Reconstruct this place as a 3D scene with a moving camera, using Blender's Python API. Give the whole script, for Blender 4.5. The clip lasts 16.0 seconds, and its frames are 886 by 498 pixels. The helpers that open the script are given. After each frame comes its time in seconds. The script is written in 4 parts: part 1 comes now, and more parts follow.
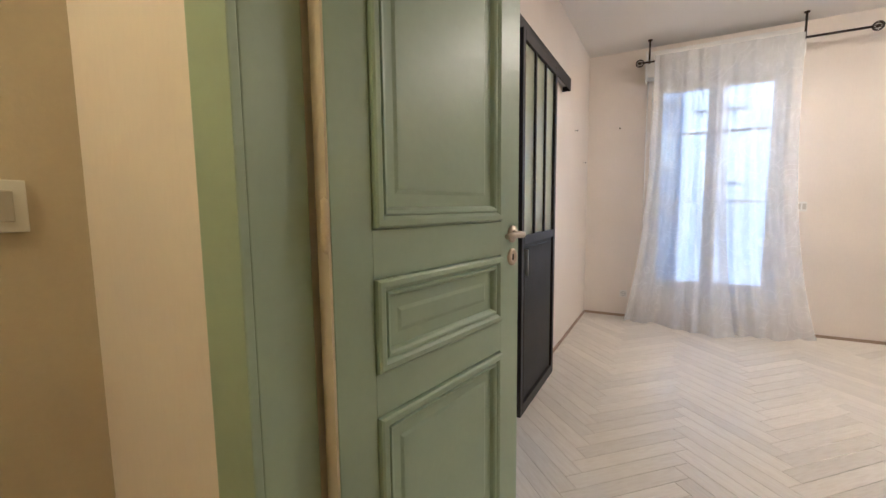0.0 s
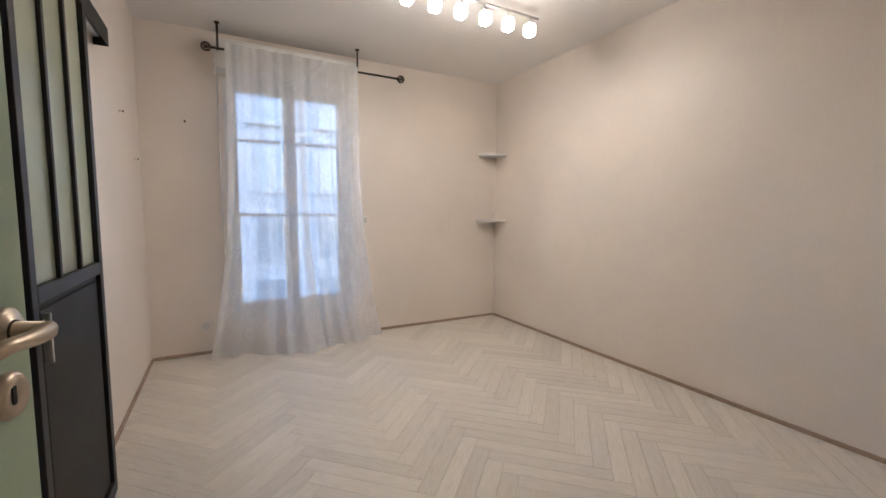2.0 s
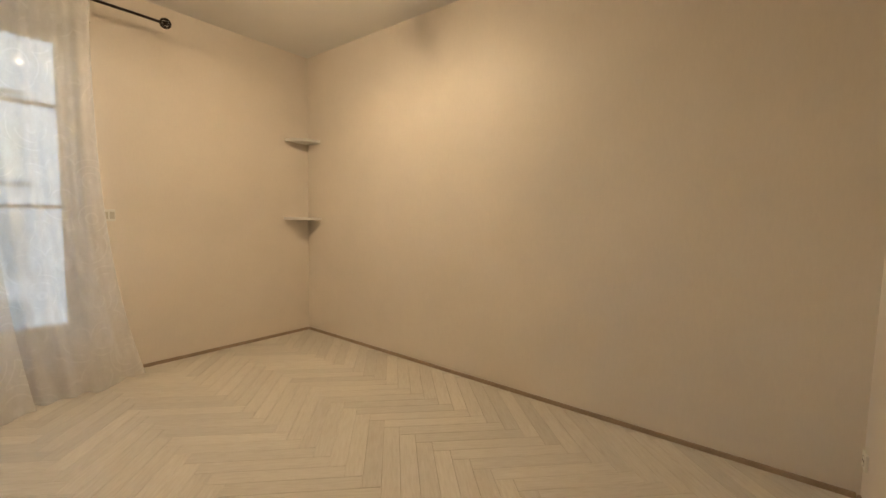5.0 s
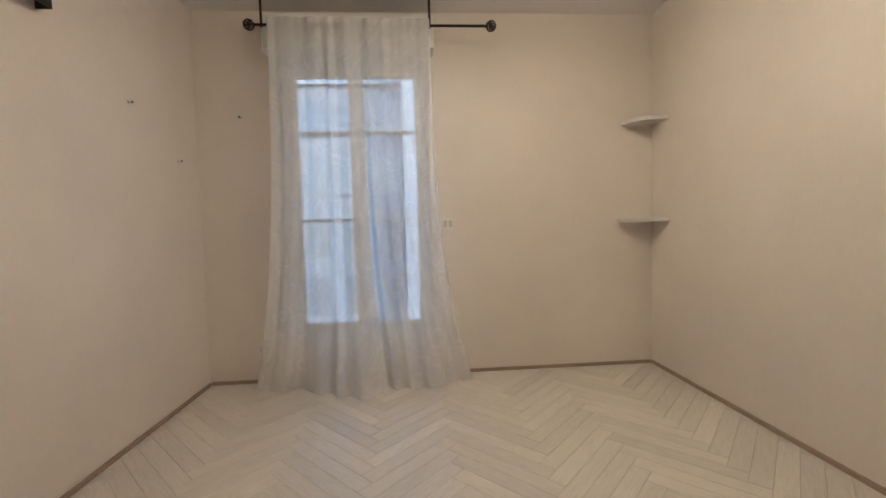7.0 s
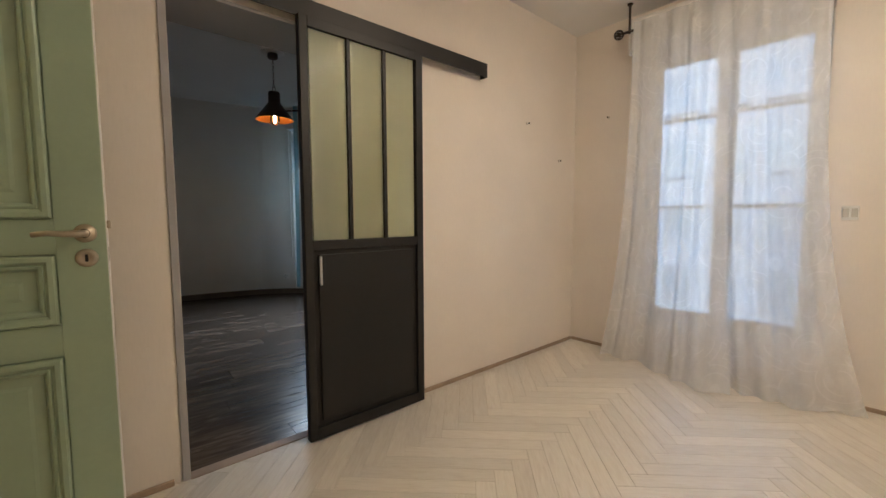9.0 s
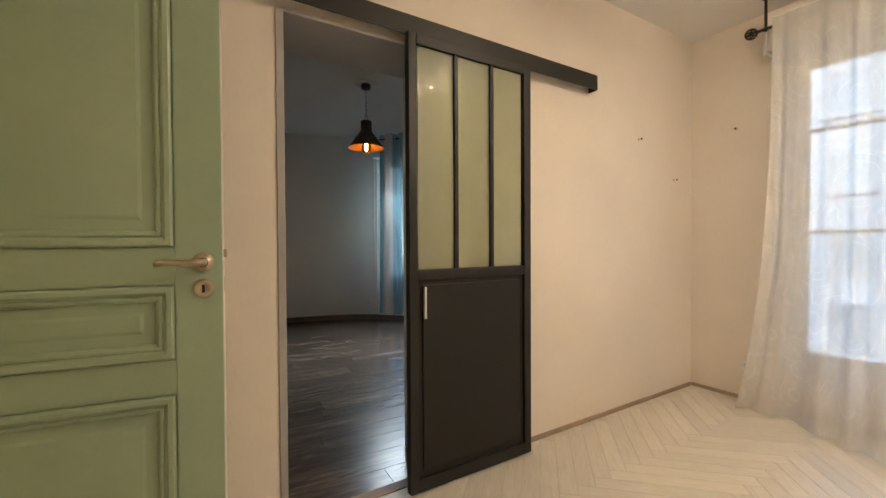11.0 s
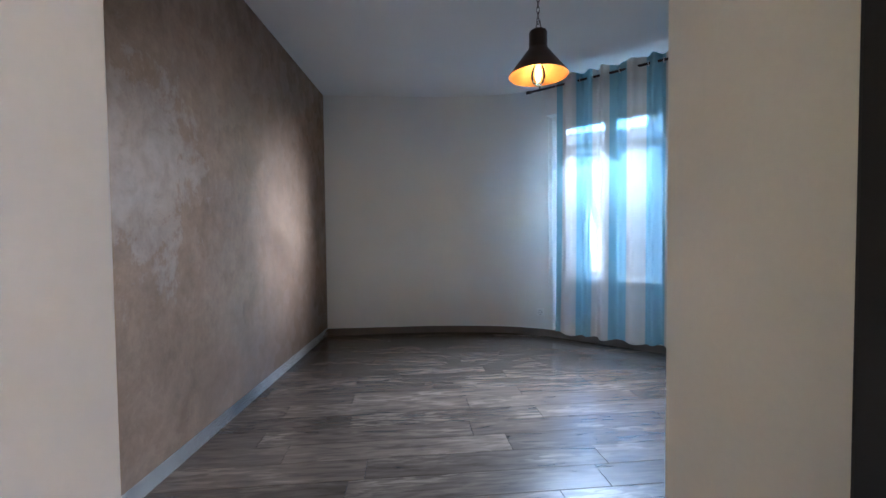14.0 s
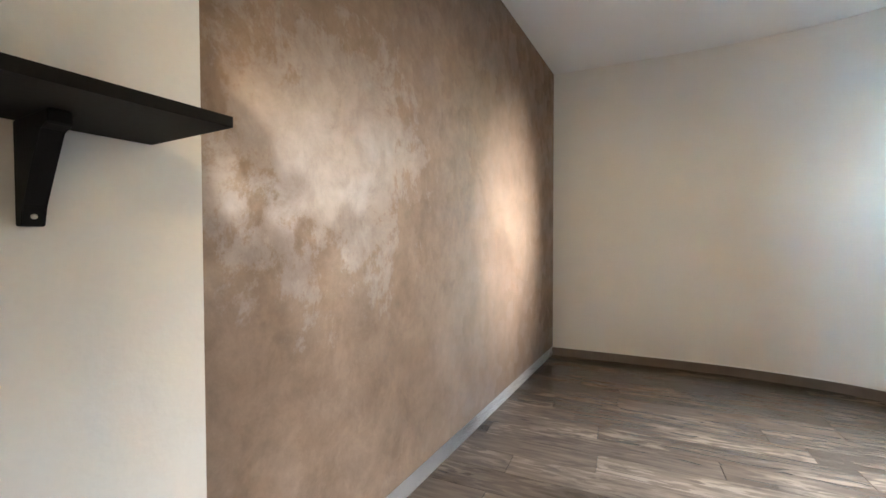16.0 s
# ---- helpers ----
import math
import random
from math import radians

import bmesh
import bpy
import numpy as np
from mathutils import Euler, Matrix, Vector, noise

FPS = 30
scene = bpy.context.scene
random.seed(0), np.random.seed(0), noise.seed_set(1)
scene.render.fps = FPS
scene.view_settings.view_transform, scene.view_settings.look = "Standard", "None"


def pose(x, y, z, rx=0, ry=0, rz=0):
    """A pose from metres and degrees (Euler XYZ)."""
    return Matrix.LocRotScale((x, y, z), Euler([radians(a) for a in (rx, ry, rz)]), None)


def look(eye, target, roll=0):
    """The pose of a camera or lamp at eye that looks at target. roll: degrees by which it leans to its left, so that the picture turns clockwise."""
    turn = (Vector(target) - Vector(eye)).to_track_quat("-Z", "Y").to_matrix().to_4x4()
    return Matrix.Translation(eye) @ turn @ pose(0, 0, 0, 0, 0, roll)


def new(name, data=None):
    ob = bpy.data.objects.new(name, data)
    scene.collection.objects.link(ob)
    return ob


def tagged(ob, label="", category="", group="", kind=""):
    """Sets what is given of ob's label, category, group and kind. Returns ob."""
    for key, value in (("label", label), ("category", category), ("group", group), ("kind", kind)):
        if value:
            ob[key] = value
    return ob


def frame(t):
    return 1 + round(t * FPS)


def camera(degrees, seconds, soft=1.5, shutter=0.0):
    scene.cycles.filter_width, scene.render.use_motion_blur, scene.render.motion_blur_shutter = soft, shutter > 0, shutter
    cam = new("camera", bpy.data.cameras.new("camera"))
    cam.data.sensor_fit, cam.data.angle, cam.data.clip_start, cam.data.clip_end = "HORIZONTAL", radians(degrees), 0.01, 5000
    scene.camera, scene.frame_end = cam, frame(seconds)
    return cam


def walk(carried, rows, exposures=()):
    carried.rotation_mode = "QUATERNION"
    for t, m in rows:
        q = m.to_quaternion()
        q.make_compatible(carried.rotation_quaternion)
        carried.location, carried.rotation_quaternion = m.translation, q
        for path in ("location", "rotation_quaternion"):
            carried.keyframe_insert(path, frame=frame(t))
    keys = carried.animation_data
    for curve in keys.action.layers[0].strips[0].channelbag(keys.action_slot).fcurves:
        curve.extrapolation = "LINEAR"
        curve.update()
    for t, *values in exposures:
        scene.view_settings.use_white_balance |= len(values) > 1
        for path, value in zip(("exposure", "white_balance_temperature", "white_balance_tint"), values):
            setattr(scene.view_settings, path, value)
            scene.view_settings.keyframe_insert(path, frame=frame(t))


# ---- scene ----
cam = camera(94.5, 16.0)
PATH = [
    (0, (0.783, -0.734, 1.2), (-0.171, 1.011, 0.994), -0.6),
    (0.5, (0.671, -0.529, 1.192), (0.09, 1.375, 0.993), -0.7),
    (1, (0.599, -0.34, 1.199), (0.474, 1.645, 0.997), -0.9),
    (1.5, (0.541, -0.165, 1.217), (0.996, 1.774, 1.038), -0.7),
    (2, (0.559, -0.074, 1.249), (1.503, 1.68, 1.072), 0.3),
    (2.2, (0.559, -0.036, 1.26), (1.688, 1.605, 1.08), 0.7),
    (2.5, (0.685, 0.011, 1.247), (2.023, 1.487, 1.073), 1.0),
    (3, (0.775, 0.088, 1.201), (2.419, 1.216, 1.041), 1.6),
    (3.2, (0.765, 0.118, 1.179), (2.493, 1.115, 1.026), 1.6),
    (5.3, (1.061, 0.397, 1.199), (2.555, 1.719, 1.059), 0.3),
    (5.5, (1.111, 0.479, 1.193), (2.537, 1.876, 1.069), -0.3),
    (6, (1.225, 0.645, 1.164), (2.338, 2.303, 1.059), -1.9),
    (6.5, (1.414, 0.748, 1.19), (2.065, 2.636, 1.075), -2.3),
    (7, (1.564, 0.847, 1.145), (1.702, 2.839, 1.038), -1.6),
    (7.5, (1.713, 0.878, 1.125), (1.263, 2.821, 0.976), -0.4),
    (8, (1.86, 0.784, 1.162), (0.85, 2.501, 0.983), 0.5),
    (8.5, (2.042, 0.615, 1.155), (0.683, 2.069, 0.951), 0.7),
    (10.8, (1.832, 0.531, 1.154), (0.176, 1.652, 1.113), -0.5),
    (11, (1.741, 0.546, 1.161), (0.046, 1.606, 1.13), -0.3),
    (11.5, (1.515, 0.627, 1.16), (-0.259, 1.55, 1.15), 0.1),
    (12, (1.268, 0.741, 1.166), (-0.556, 1.562, 1.161), 0.4),
    (12.5, (0.998, 0.818, 1.153), (-0.871, 1.53, 1.141), -0.2),
    (13, (0.742, 0.881, 1.151), (-1.164, 1.484, 1.119), -0.5),
    (13.5, (0.483, 1.012, 1.128), (-1.46, 1.483, 1.08), -0.3),
    (14, (0.266, 1.122, 1.14), (-1.711, 1.417, 1.076), -0.6),
    (14.5, (0.052, 1.162, 1.117), (-1.946, 1.236, 1.049), -0.5),
    (15, (-0.195, 1.156, 1.151), (-2.185, 0.971, 1.074), -0.4),
    (15.5, (-0.362, 1.031, 1.137), (-2.314, 0.599, 1.078), -0.1),
    (16, (-0.443, 0.914, 1.149), (-2.31, 0.199, 1.101), -0.1),
]
EXPOSURES = [(0.0, 4.85, 4950, 10), (0.5, 4.75, 4850, 10), (1.5, 4.65, 4900, 10), (2.5, 4.25, 5000, 8), (3.2, 4.25, 6400, 5), (5.5, 4.1, 6800, 5), (7.0, 4.05, 5400, 7), (8.5, 4.35, 5500, 7),
             (11.0, 4.8, 6100, 6), (12.0, 5.3, 5200, 8), (12.5, 5.3, 5250, 8), (13.5, 5.6, 4750, 10), (14.0, 6.15, 4900, 10), (14.5, 6.5, 5800, 11), (15.2, 6.75, 6300, 11), (15.5, 6.85, 6300, 10), (16.0, 7.25, 6000, 9)]
walk(cam, [(t, look(eye, target, roll)) for t, eye, target, roll in PATH],
     EXPOSURES)

# ---- world and sun ----
world = bpy.data.worlds.new("world")
scene.world = world
world.use_nodes = True
wn = world.node_tree
sky = wn.nodes.new("ShaderNodeTexSky")
sky.sky_type = 'NISHITA'
sky.sun_disc = False
sky.sun_elevation = radians(24)
sky.sun_rotation = radians(150)
sky.air_density, sky.dust_density, sky.ozone_density = 1.0, 1.0, 2.0
wn.links.new(sky.outputs[0], wn.nodes["Background"].inputs[0])
wn.nodes["Background"].inputs[1].default_value = 0.08
sun = new("sun", bpy.data.lights.new("sun", 'SUN'))
sun.data.energy, sun.data.angle, sun.data.color = 0.005, radians(4), (1.0, 0.86, 0.66)

# sky light of the corner window, from lamps added in front of its curtain
# this one shines down to the floor
fill_down = new("window_fill_down", bpy.data.lights.new("window_fill_down", 'AREA'))
fill_down.data.shape, fill_down.data.size, fill_down.data.size_y = 'RECTANGLE', 0.85, 0.75
fill_down.data.energy, fill_down.data.color, fill_down.data.spread = 0.9, (0.88, 0.94, 1.0), radians(84)
fill_down.matrix_world = look((-3.20, 3.10, 1.90), (-2.79, 2.69, 1.07))
# added narrow beams across to the brown wall: a glare and a bright band
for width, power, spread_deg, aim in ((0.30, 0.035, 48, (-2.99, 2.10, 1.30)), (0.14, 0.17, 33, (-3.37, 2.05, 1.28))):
    fill_side = new("window_fill_side", bpy.data.lights.new("window_fill_side", 'AREA'))
    fill_side.data.shape, fill_side.data.size, fill_side.data.size_y = 'RECTANGLE', width, 1.3
    fill_side.data.energy, fill_side.data.color, fill_side.data.spread = power, (1.0, 0.97, 0.93), radians(spread_deg)
    fill_side.matrix_world = look((-3.30, 3.05, 1.45), aim)
sun.matrix_world = look((0, 0, 20), (-13.7, 23.7, 20 - 12.2))


# ---- materials ----
def rgba(c):
    return (c[0], c[1], c[2], 1.0)


def shader(name):
    m = bpy.data.materials.new(name)
    m.use_nodes = True
    t = m.node_tree
    return m, t, t.nodes["Principled BSDF"], t.nodes["Material Output"]


def noise_node(t, scale, detail=4.0, stretch=(1, 1, 1), rough=0.55):
    co = t.nodes.new("ShaderNodeTexCoord")
    mp = t.nodes.new("ShaderNodeMapping")
    mp.inputs["Scale"].default_value = stretch
    n = t.nodes.new("ShaderNodeTexNoise")
    n.inputs["Scale"].default_value = scale
    n.inputs["Detail"].default_value = detail
    n.inputs["Roughness"].default_value = rough
    t.links.new(co.outputs["Object"], mp.inputs["Vector"])
    t.links.new(mp.outputs[0], n.inputs["Vector"])
    return n


def ramp(t, source, stops):
    r = t.nodes.new("ShaderNodeValToRGB")
    while len(r.color_ramp.elements) < len(stops):
        r.color_ramp.elements.new(0.5)
    for e, (p, c) in zip(r.color_ramp.elements, stops):
        e.position, e.color = p, rgba(c)
    t.links.new(source, r.inputs[0])
    return r


def mixed(t, a, b, fac, mode='MIX'):
    m = t.nodes.new("ShaderNodeMix")
    m.data_type, m.blend_type = 'RGBA', mode
    for sock, v in ((m.inputs[0], fac), (m.inputs[6], a), (m.inputs[7], b)):
        if hasattr(v, "is_linked"):
            t.links.new(v, sock)
        elif isinstance(v, (tuple, list)):
            sock.default_value = rgba(v)
        else:
            sock.default_value = v
    return m.outputs[2]


def bump_to(t, bsdf, height, strength, distance=0.002):
    b = t.nodes.new("ShaderNodeBump")
    b.inputs["Strength"].default_value = strength
    b.inputs["Distance"].default_value = distance
    t.links.new(height, b.inputs["Height"])
    t.links.new(b.outputs[0], bsdf.inputs["Normal"])


def mat(name, col, rough=0.5, var=0.12, scale=3.0, fine=60.0, bump=0.2, metal=0.0, spec=0.5, stretch=(1, 1, 1)):
    """Paint, metal or plastic with broad stains and fine grain."""
    m, t, bsdf, _ = shader(name)
    broad, grain = noise_node(t, scale, 5.0), noise_node(t, fine, 4.0, stretch)
    dark = tuple(c * (1 - var) for c in col)
    lite = tuple(min(1, c * (1 + var * 0.6)) for c in col)
    a = ramp(t, broad.outputs[0], [(0.3, dark), (0.7, lite)])
    b = ramp(t, grain.outputs[0], [(0.25, (1 - var * 0.6,) * 3), (0.7, (1, 1, 1))])
    t.links.new(mixed(t, a.outputs[0], b.outputs[0], 1.0, 'MULTIPLY'), bsdf.inputs["Base Color"])
    rr = t.nodes.new("ShaderNodeMapRange")
    rr.inputs[3].default_value, rr.inputs[4].default_value = max(0.02, rough - 0.08), min(1, rough + 0.08)
    t.links.new(broad.outputs[0], rr.inputs[0])
    t.links.new(rr.outputs[0], bsdf.inputs["Roughness"])
    bsdf.inputs["Metallic"].default_value = metal
    bsdf.inputs["Specular IOR Level"].default_value = spec
    if bump:
        bump_to(t, bsdf, grain.outputs[0], bump)
    return m


def plank_mat(name, tones, rough, spread, grain_scale=9.0, wear=(0.9, 0.9, 0.9), wear_amount=0.0, bump=0.25, flaked=False):
    """Wood board: grain along local x, each board its own tone."""
    m, t, bsdf, _ = shader(name)
    info = t.nodes.new("ShaderNodeObjectInfo")
    co = t.nodes.new("ShaderNodeTexCoord")
    off = t.nodes.new("ShaderNodeVectorMath")
    off.operation = 'MULTIPLY_ADD'
    off.inputs[1].default_value = (1, 1, 1)
    shift = t.nodes.new("ShaderNodeVectorMath")
    shift.operation = 'SCALE'
    shift.inputs[0].default_value = (31.0, 17.0, 7.0)
    t.links.new(info.outputs["Random"], shift.inputs[3])
    t.links.new(co.outputs["Object"], off.inputs[0])
    t.links.new(shift.outputs[0], off.inputs[2])

    def grain(scale, stretch, detail):
        mp = t.nodes.new("ShaderNodeMapping")
        mp.inputs["Scale"].default_value = stretch
        n = t.nodes.new("ShaderNodeTexNoise")
        n.inputs["Scale"].default_value, n.inputs["Detail"].default_value = scale, detail
        n.inputs["Distortion"].default_value = 0.6
        t.links.new(off.outputs[0], mp.inputs[0])
        t.links.new(mp.outputs[0], n.inputs["Vector"])
        return n.outputs[0]

    lines = grain(grain_scale, (1.2, 10, 6), 6.0)
    cloud = grain(2.4, (1.0, 5.0, 2.0), 9.0)
    base = ramp(t, lines, [(0.28, tones[0]), (0.5, tones[1]), (0.72, tones[2])])
    tone = ramp(t, info.outputs["Random"], [(0.0, (1 - spread,) * 3), (1.0, (1, 1, 1))])
    colour = mixed(t, base.outputs[0], tone.outputs[0], 1.0, 'MULTIPLY')
    if wear_amount:
        mask = ramp(t, cloud, [(0.52, (0, 0, 0)), (0.74, (wear_amount,) * 3)]).outputs[0]
        if flaked:
            # flaking limewash: ragged streaks inside broad worn fields
            flakes = ramp(t, grain(7.0, (1.0, 6.0, 2.0), 8.0), [(0.48, (0.1, 0.1, 0.1)), (0.56, (1, 1, 1))]).outputs[0]
            fields = ramp(t, grain(1.1, (1.0, 3.5, 1.0), 5.0), [(0.50, (0, 0, 0)), (0.64, (wear_amount,) * 3)]).outputs[0]
            mask = mixed(t, fields, flakes, 1.0, 'MULTIPLY')
            knots = ramp(t, grain(3.0, (1.0, 4.0, 1.0), 6.0), [(0.30, (0.55, 0.55, 0.55)), (0.42, (1, 1, 1))]).outputs[0]
            colour = mixed(t, colour, knots, 1.0, 'MULTIPLY')
        colour = mixed(t, colour, wear, mask)
    t.links.new(colour, bsdf.inputs["Base Color"])
    rr = t.nodes.new("ShaderNodeMapRange")
    rr.inputs[3].default_value, rr.inputs[4].default_value = rough - 0.03, rough + 0.05
    t.links.new(cloud, rr.inputs[0])
    t.links.new(rr.outputs[0], bsdf.inputs["Roughness"])
    bump_to(t, bsdf, lines, bump, 0.001)
    return m


def glow_mat(name, col, strength):
    m, t, bsdf, _ = shader(name)
    bsdf.inputs["Base Color"].default_value = rgba(col)
    bsdf.inputs["Emission Color"].default_value = rgba(col)
    bsdf.inputs["Emission Strength"].default_value = strength
    return m


def math_node(t, op, a, b):
    m = t.nodes.new("ShaderNodeMath")
    m.operation = op
    for sock, v in zip(m.inputs, (a, b)):
        if hasattr(v, "is_linked"):
            t.links.new(v, sock)
        else:
            sock.default_value = v
    return m.outputs[0]


def cloth_mat(name, stops, see_through, stripes, passing, tint, swirls=0.0):
    """Sheer voile: part open weave, part translucent thread; stripes across the width by UV, or embroidered rings."""
    m, t, bsdf, out = shader(name)
    t.nodes.remove(bsdf)
    uv = t.nodes.new("ShaderNodeTexCoord")
    sep = t.nodes.new("ShaderNodeSeparateXYZ")
    t.links.new(uv.outputs["UV"], sep.inputs[0])
    if stripes:
        place = math_node(t, 'MULTIPLY', math_node(t, 'ADD', sep.outputs[0], 0.015), stripes)
        colour = ramp(t, math_node(t, 'PINGPONG', place, 1.0), stops).outputs[0]
    else:
        colour = ramp(t, noise_node(t, 5.0).outputs[0], stops).outputs[0]
    diff, trans, clear = (t.nodes.new(k) for k in ("ShaderNodeBsdfDiffuse", "ShaderNodeBsdfTranslucent", "ShaderNodeBsdfTransparent"))
    t.links.new(colour, diff.inputs[0])
    t.links.new(colour, trans.inputs[0])
    t.links.new(mixed(t, (1, 1, 1), colour, tint), clear.inputs[0])
    a, b = t.nodes.new("ShaderNodeMixShader"), t.nodes.new("ShaderNodeMixShader")
    a.inputs[0].default_value = passing
    t.links.new(diff.outputs[0], a.inputs[1])
    t.links.new(trans.outputs[0], a.inputs[2])
    weave = noise_node(t, 16.0, 6.0, (1, 1, 0.5), 0.75)
    w = t.nodes.new("ShaderNodeMapRange")
    w.inputs[3].default_value, w.inputs[4].default_value = see_through * 1.25, see_through * 0.75
    t.links.new(weave.outputs[0], w.inputs[0])
    open_part = w.outputs[0]
    if swirls:
        flat = t.nodes.new("ShaderNodeMapping")
        flat.inputs["Scale"].default_value = (1, 0, 0.8)
        t.links.new(uv.outputs["Object"], flat.inputs[0])
        cells = t.nodes.new("ShaderNodeTexVoronoi")
        cells.inputs["Scale"].default_value = 5.5
        t.links.new(flat.outputs[0], cells.inputs["Vector"])
        rings = math_node(t, 'SINE', math_node(t, 'MULTIPLY', cells.outputs["Distance"], 34.0), 0.0)
        line = ramp(t, rings, [(0.7, (0, 0, 0)), (0.95, (1, 1, 1))]).outputs[0]
        part_of = ramp(t, noise_node(t, 6.5, 2.0, (1, 0, 1)).outputs[0], [(0.47, (0, 0, 0)), (0.56, (swirls,) * 3)]).outputs[0]
        open_part = math_node(t, 'MULTIPLY', open_part, math_node(t, 'SUBTRACT', 1.0, mixed(t, line, part_of, 1.0, 'MULTIPLY')))
    t.links.new(open_part, b.inputs[0])
    t.links.new(a.outputs[0], b.inputs[1])
    t.links.new(clear.outputs[0], b.inputs[2])
    t.links.new(b.outputs[0], out.inputs[0])
    return m


def glass_mat(name, tint=(1, 1, 1), frosted=False):
    m, t, bsdf, out = shader(name)
    if frosted:
        bsdf.inputs["Base Color"].default_value = rgba(tint)
        bsdf.inputs["Roughness"].default_value = 0.5
        bsdf.inputs["Transmission Weight"].default_value = 0.85
        bsdf.inputs["Coat Weight"].default_value = 0.15
        bsdf.inputs["Coat Roughness"].default_value = 0.02
        n = noise_node(t, 3.0, 3.0)
        c = ramp(t, n.outputs[0], [(0.3, tuple(x * 0.92 for x in tint)), (0.7, tint)])
        t.links.new(c.outputs[0], bsdf.inputs["Base Color"])
        return m
    t.nodes.remove(bsdf)
    clear, gloss, mix = (t.nodes.new(k) for k in ("ShaderNodeBsdfTransparent", "ShaderNodeBsdfGlossy", "ShaderNodeMixShader"))
    clear.inputs[0].default_value = rgba(tint)
    gloss.inputs["Roughness"].default_value = 0.02
    fres = t.nodes.new("ShaderNodeFresnel")
    fres.inputs[0].default_value = 1.45
    t.links.new(fres.outputs[0], mix.inputs[0])
    t.links.new(clear.outputs[0], mix.inputs[1])
    t.links.new(gloss.outputs[0], mix.inputs[2])
    t.links.new(mix.outputs[0], out.inputs[0])
    return m


def lime_mat(name):
    """Brown metallic lime paint: brushed pearly patches over matt brown, a window glare painted in."""
    m, t, bsdf, _ = shader(name)
    patch = noise_node(t, 1.6, 8.0, (1, 1, 0.8), 0.66)
    brush = noise_node(t, 6.0, 10.0, (1.0, 1.0, 0.8), 0.74)
    brush.inputs["Distortion"].default_value = 0.25
    mott = noise_node(t, 22.0, 3.0)
    warp = t.nodes.new("ShaderNodeVectorMath")
    warp.operation = 'MULTIPLY_ADD'
    warp.inputs[1].default_value = (0.22, 0.22, 0.22)
    co = t.nodes.new("ShaderNodeTexCoord")
    t.links.new(brush.outputs["Color"], warp.inputs[0])
    t.links.new(co.outputs["Object"], warp.inputs[2])
    stroke = t.nodes.new("ShaderNodeTexVoronoi")
    stroke.feature = 'SMOOTH_F1'
    stroke.inputs["Scale"].default_value = 9.0
    stroke.inputs["Smoothness"].default_value = 0.35
    t.links.new(warp.outputs[0], stroke.inputs["Vector"])
    cell = t.nodes.new("ShaderNodeSeparateColor")
    t.links.new(stroke.outputs["Color"], cell.inputs[0])
    base = ramp(t, patch.outputs[0], [(0.25, (0.235, 0.155, 0.103)), (0.55, (0.30, 0.203, 0.136)), (0.8, (0.37, 0.258, 0.180))])
    fine = ramp(t, mott.outputs[0], [(0.3, (0.88, 0.88, 0.88)), (0.7, (1, 1, 1))])
    strokes = ramp(t, brush.outputs[0], [(0.36, (0.82, 0.80, 0.78)), (0.50, (1, 1, 1)), (0.62, (1.16, 1.16, 1.16))])
    tone = mixed(t, base.outputs[0], fine.outputs[0], 1.0, 'MULTIPLY')
    tone = mixed(t, tone, strokes.outputs[0], 1.0, 'MULTIPLY')
    # window's glare painted into the colour near the wall's free end, ragged rim
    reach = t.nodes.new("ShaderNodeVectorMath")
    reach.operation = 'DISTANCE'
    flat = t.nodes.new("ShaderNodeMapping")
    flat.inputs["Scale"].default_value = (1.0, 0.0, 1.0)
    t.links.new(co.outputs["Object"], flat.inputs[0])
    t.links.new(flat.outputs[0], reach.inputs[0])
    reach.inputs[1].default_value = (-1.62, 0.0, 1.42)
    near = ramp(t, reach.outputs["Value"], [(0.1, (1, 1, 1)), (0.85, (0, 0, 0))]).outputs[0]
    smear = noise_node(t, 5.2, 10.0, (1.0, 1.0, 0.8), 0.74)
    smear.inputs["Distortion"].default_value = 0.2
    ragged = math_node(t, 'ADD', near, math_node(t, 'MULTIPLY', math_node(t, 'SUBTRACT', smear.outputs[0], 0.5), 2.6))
    painted_glare = ramp(t, ragged, [(0.45, (0, 0, 0)), (0.62, (0.3, 0.3, 0.3)), (1.05, (0.38, 0.38, 0.38))]).outputs[0]
    t.links.new(mixed(t, tone, mixed(t, (0.46, 0.40, 0.36), strokes.outputs[0], 1.0, 'MULTIPLY'), painted_glare), bsdf.inputs["Base Color"])
    rr = ramp(t, cell.outputs[1], [(0.15, (0.60,) * 3), (0.85, (0.40,) * 3)])
    t.links.new(rr.outputs[0], bsdf.inputs["Roughness"])
    bsdf.inputs["Metallic"].default_value = 0.6
    bump_to(t, bsdf, brush.outputs[0], 0.42, 0.005)
    return m


PLASTER = mat("plaster_cream", (0.81, 0.745, 0.67), 0.47, 0.05, 1.3, 90.0, 0.12, 0.0, 0.4, (1, 1, 0.25))
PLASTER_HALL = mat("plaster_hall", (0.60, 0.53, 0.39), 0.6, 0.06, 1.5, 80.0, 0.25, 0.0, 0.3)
PLASTER_GREY = mat("plaster_pale", (0.79, 0.765, 0.715), 0.5, 0.05, 1.3, 90.0, 0.22, 0.0, 0.35)
CEILING = mat("ceiling_paint", (0.82, 0.81, 0.79), 0.7, 0.03, 1.2, 70.0, 0.12)
LIME = lime_mat("lime_paint")
GREEN = mat("sage_paint", (0.35, 0.45, 0.325), 0.40, 0.07, 2.5, 45.0, 0.10)
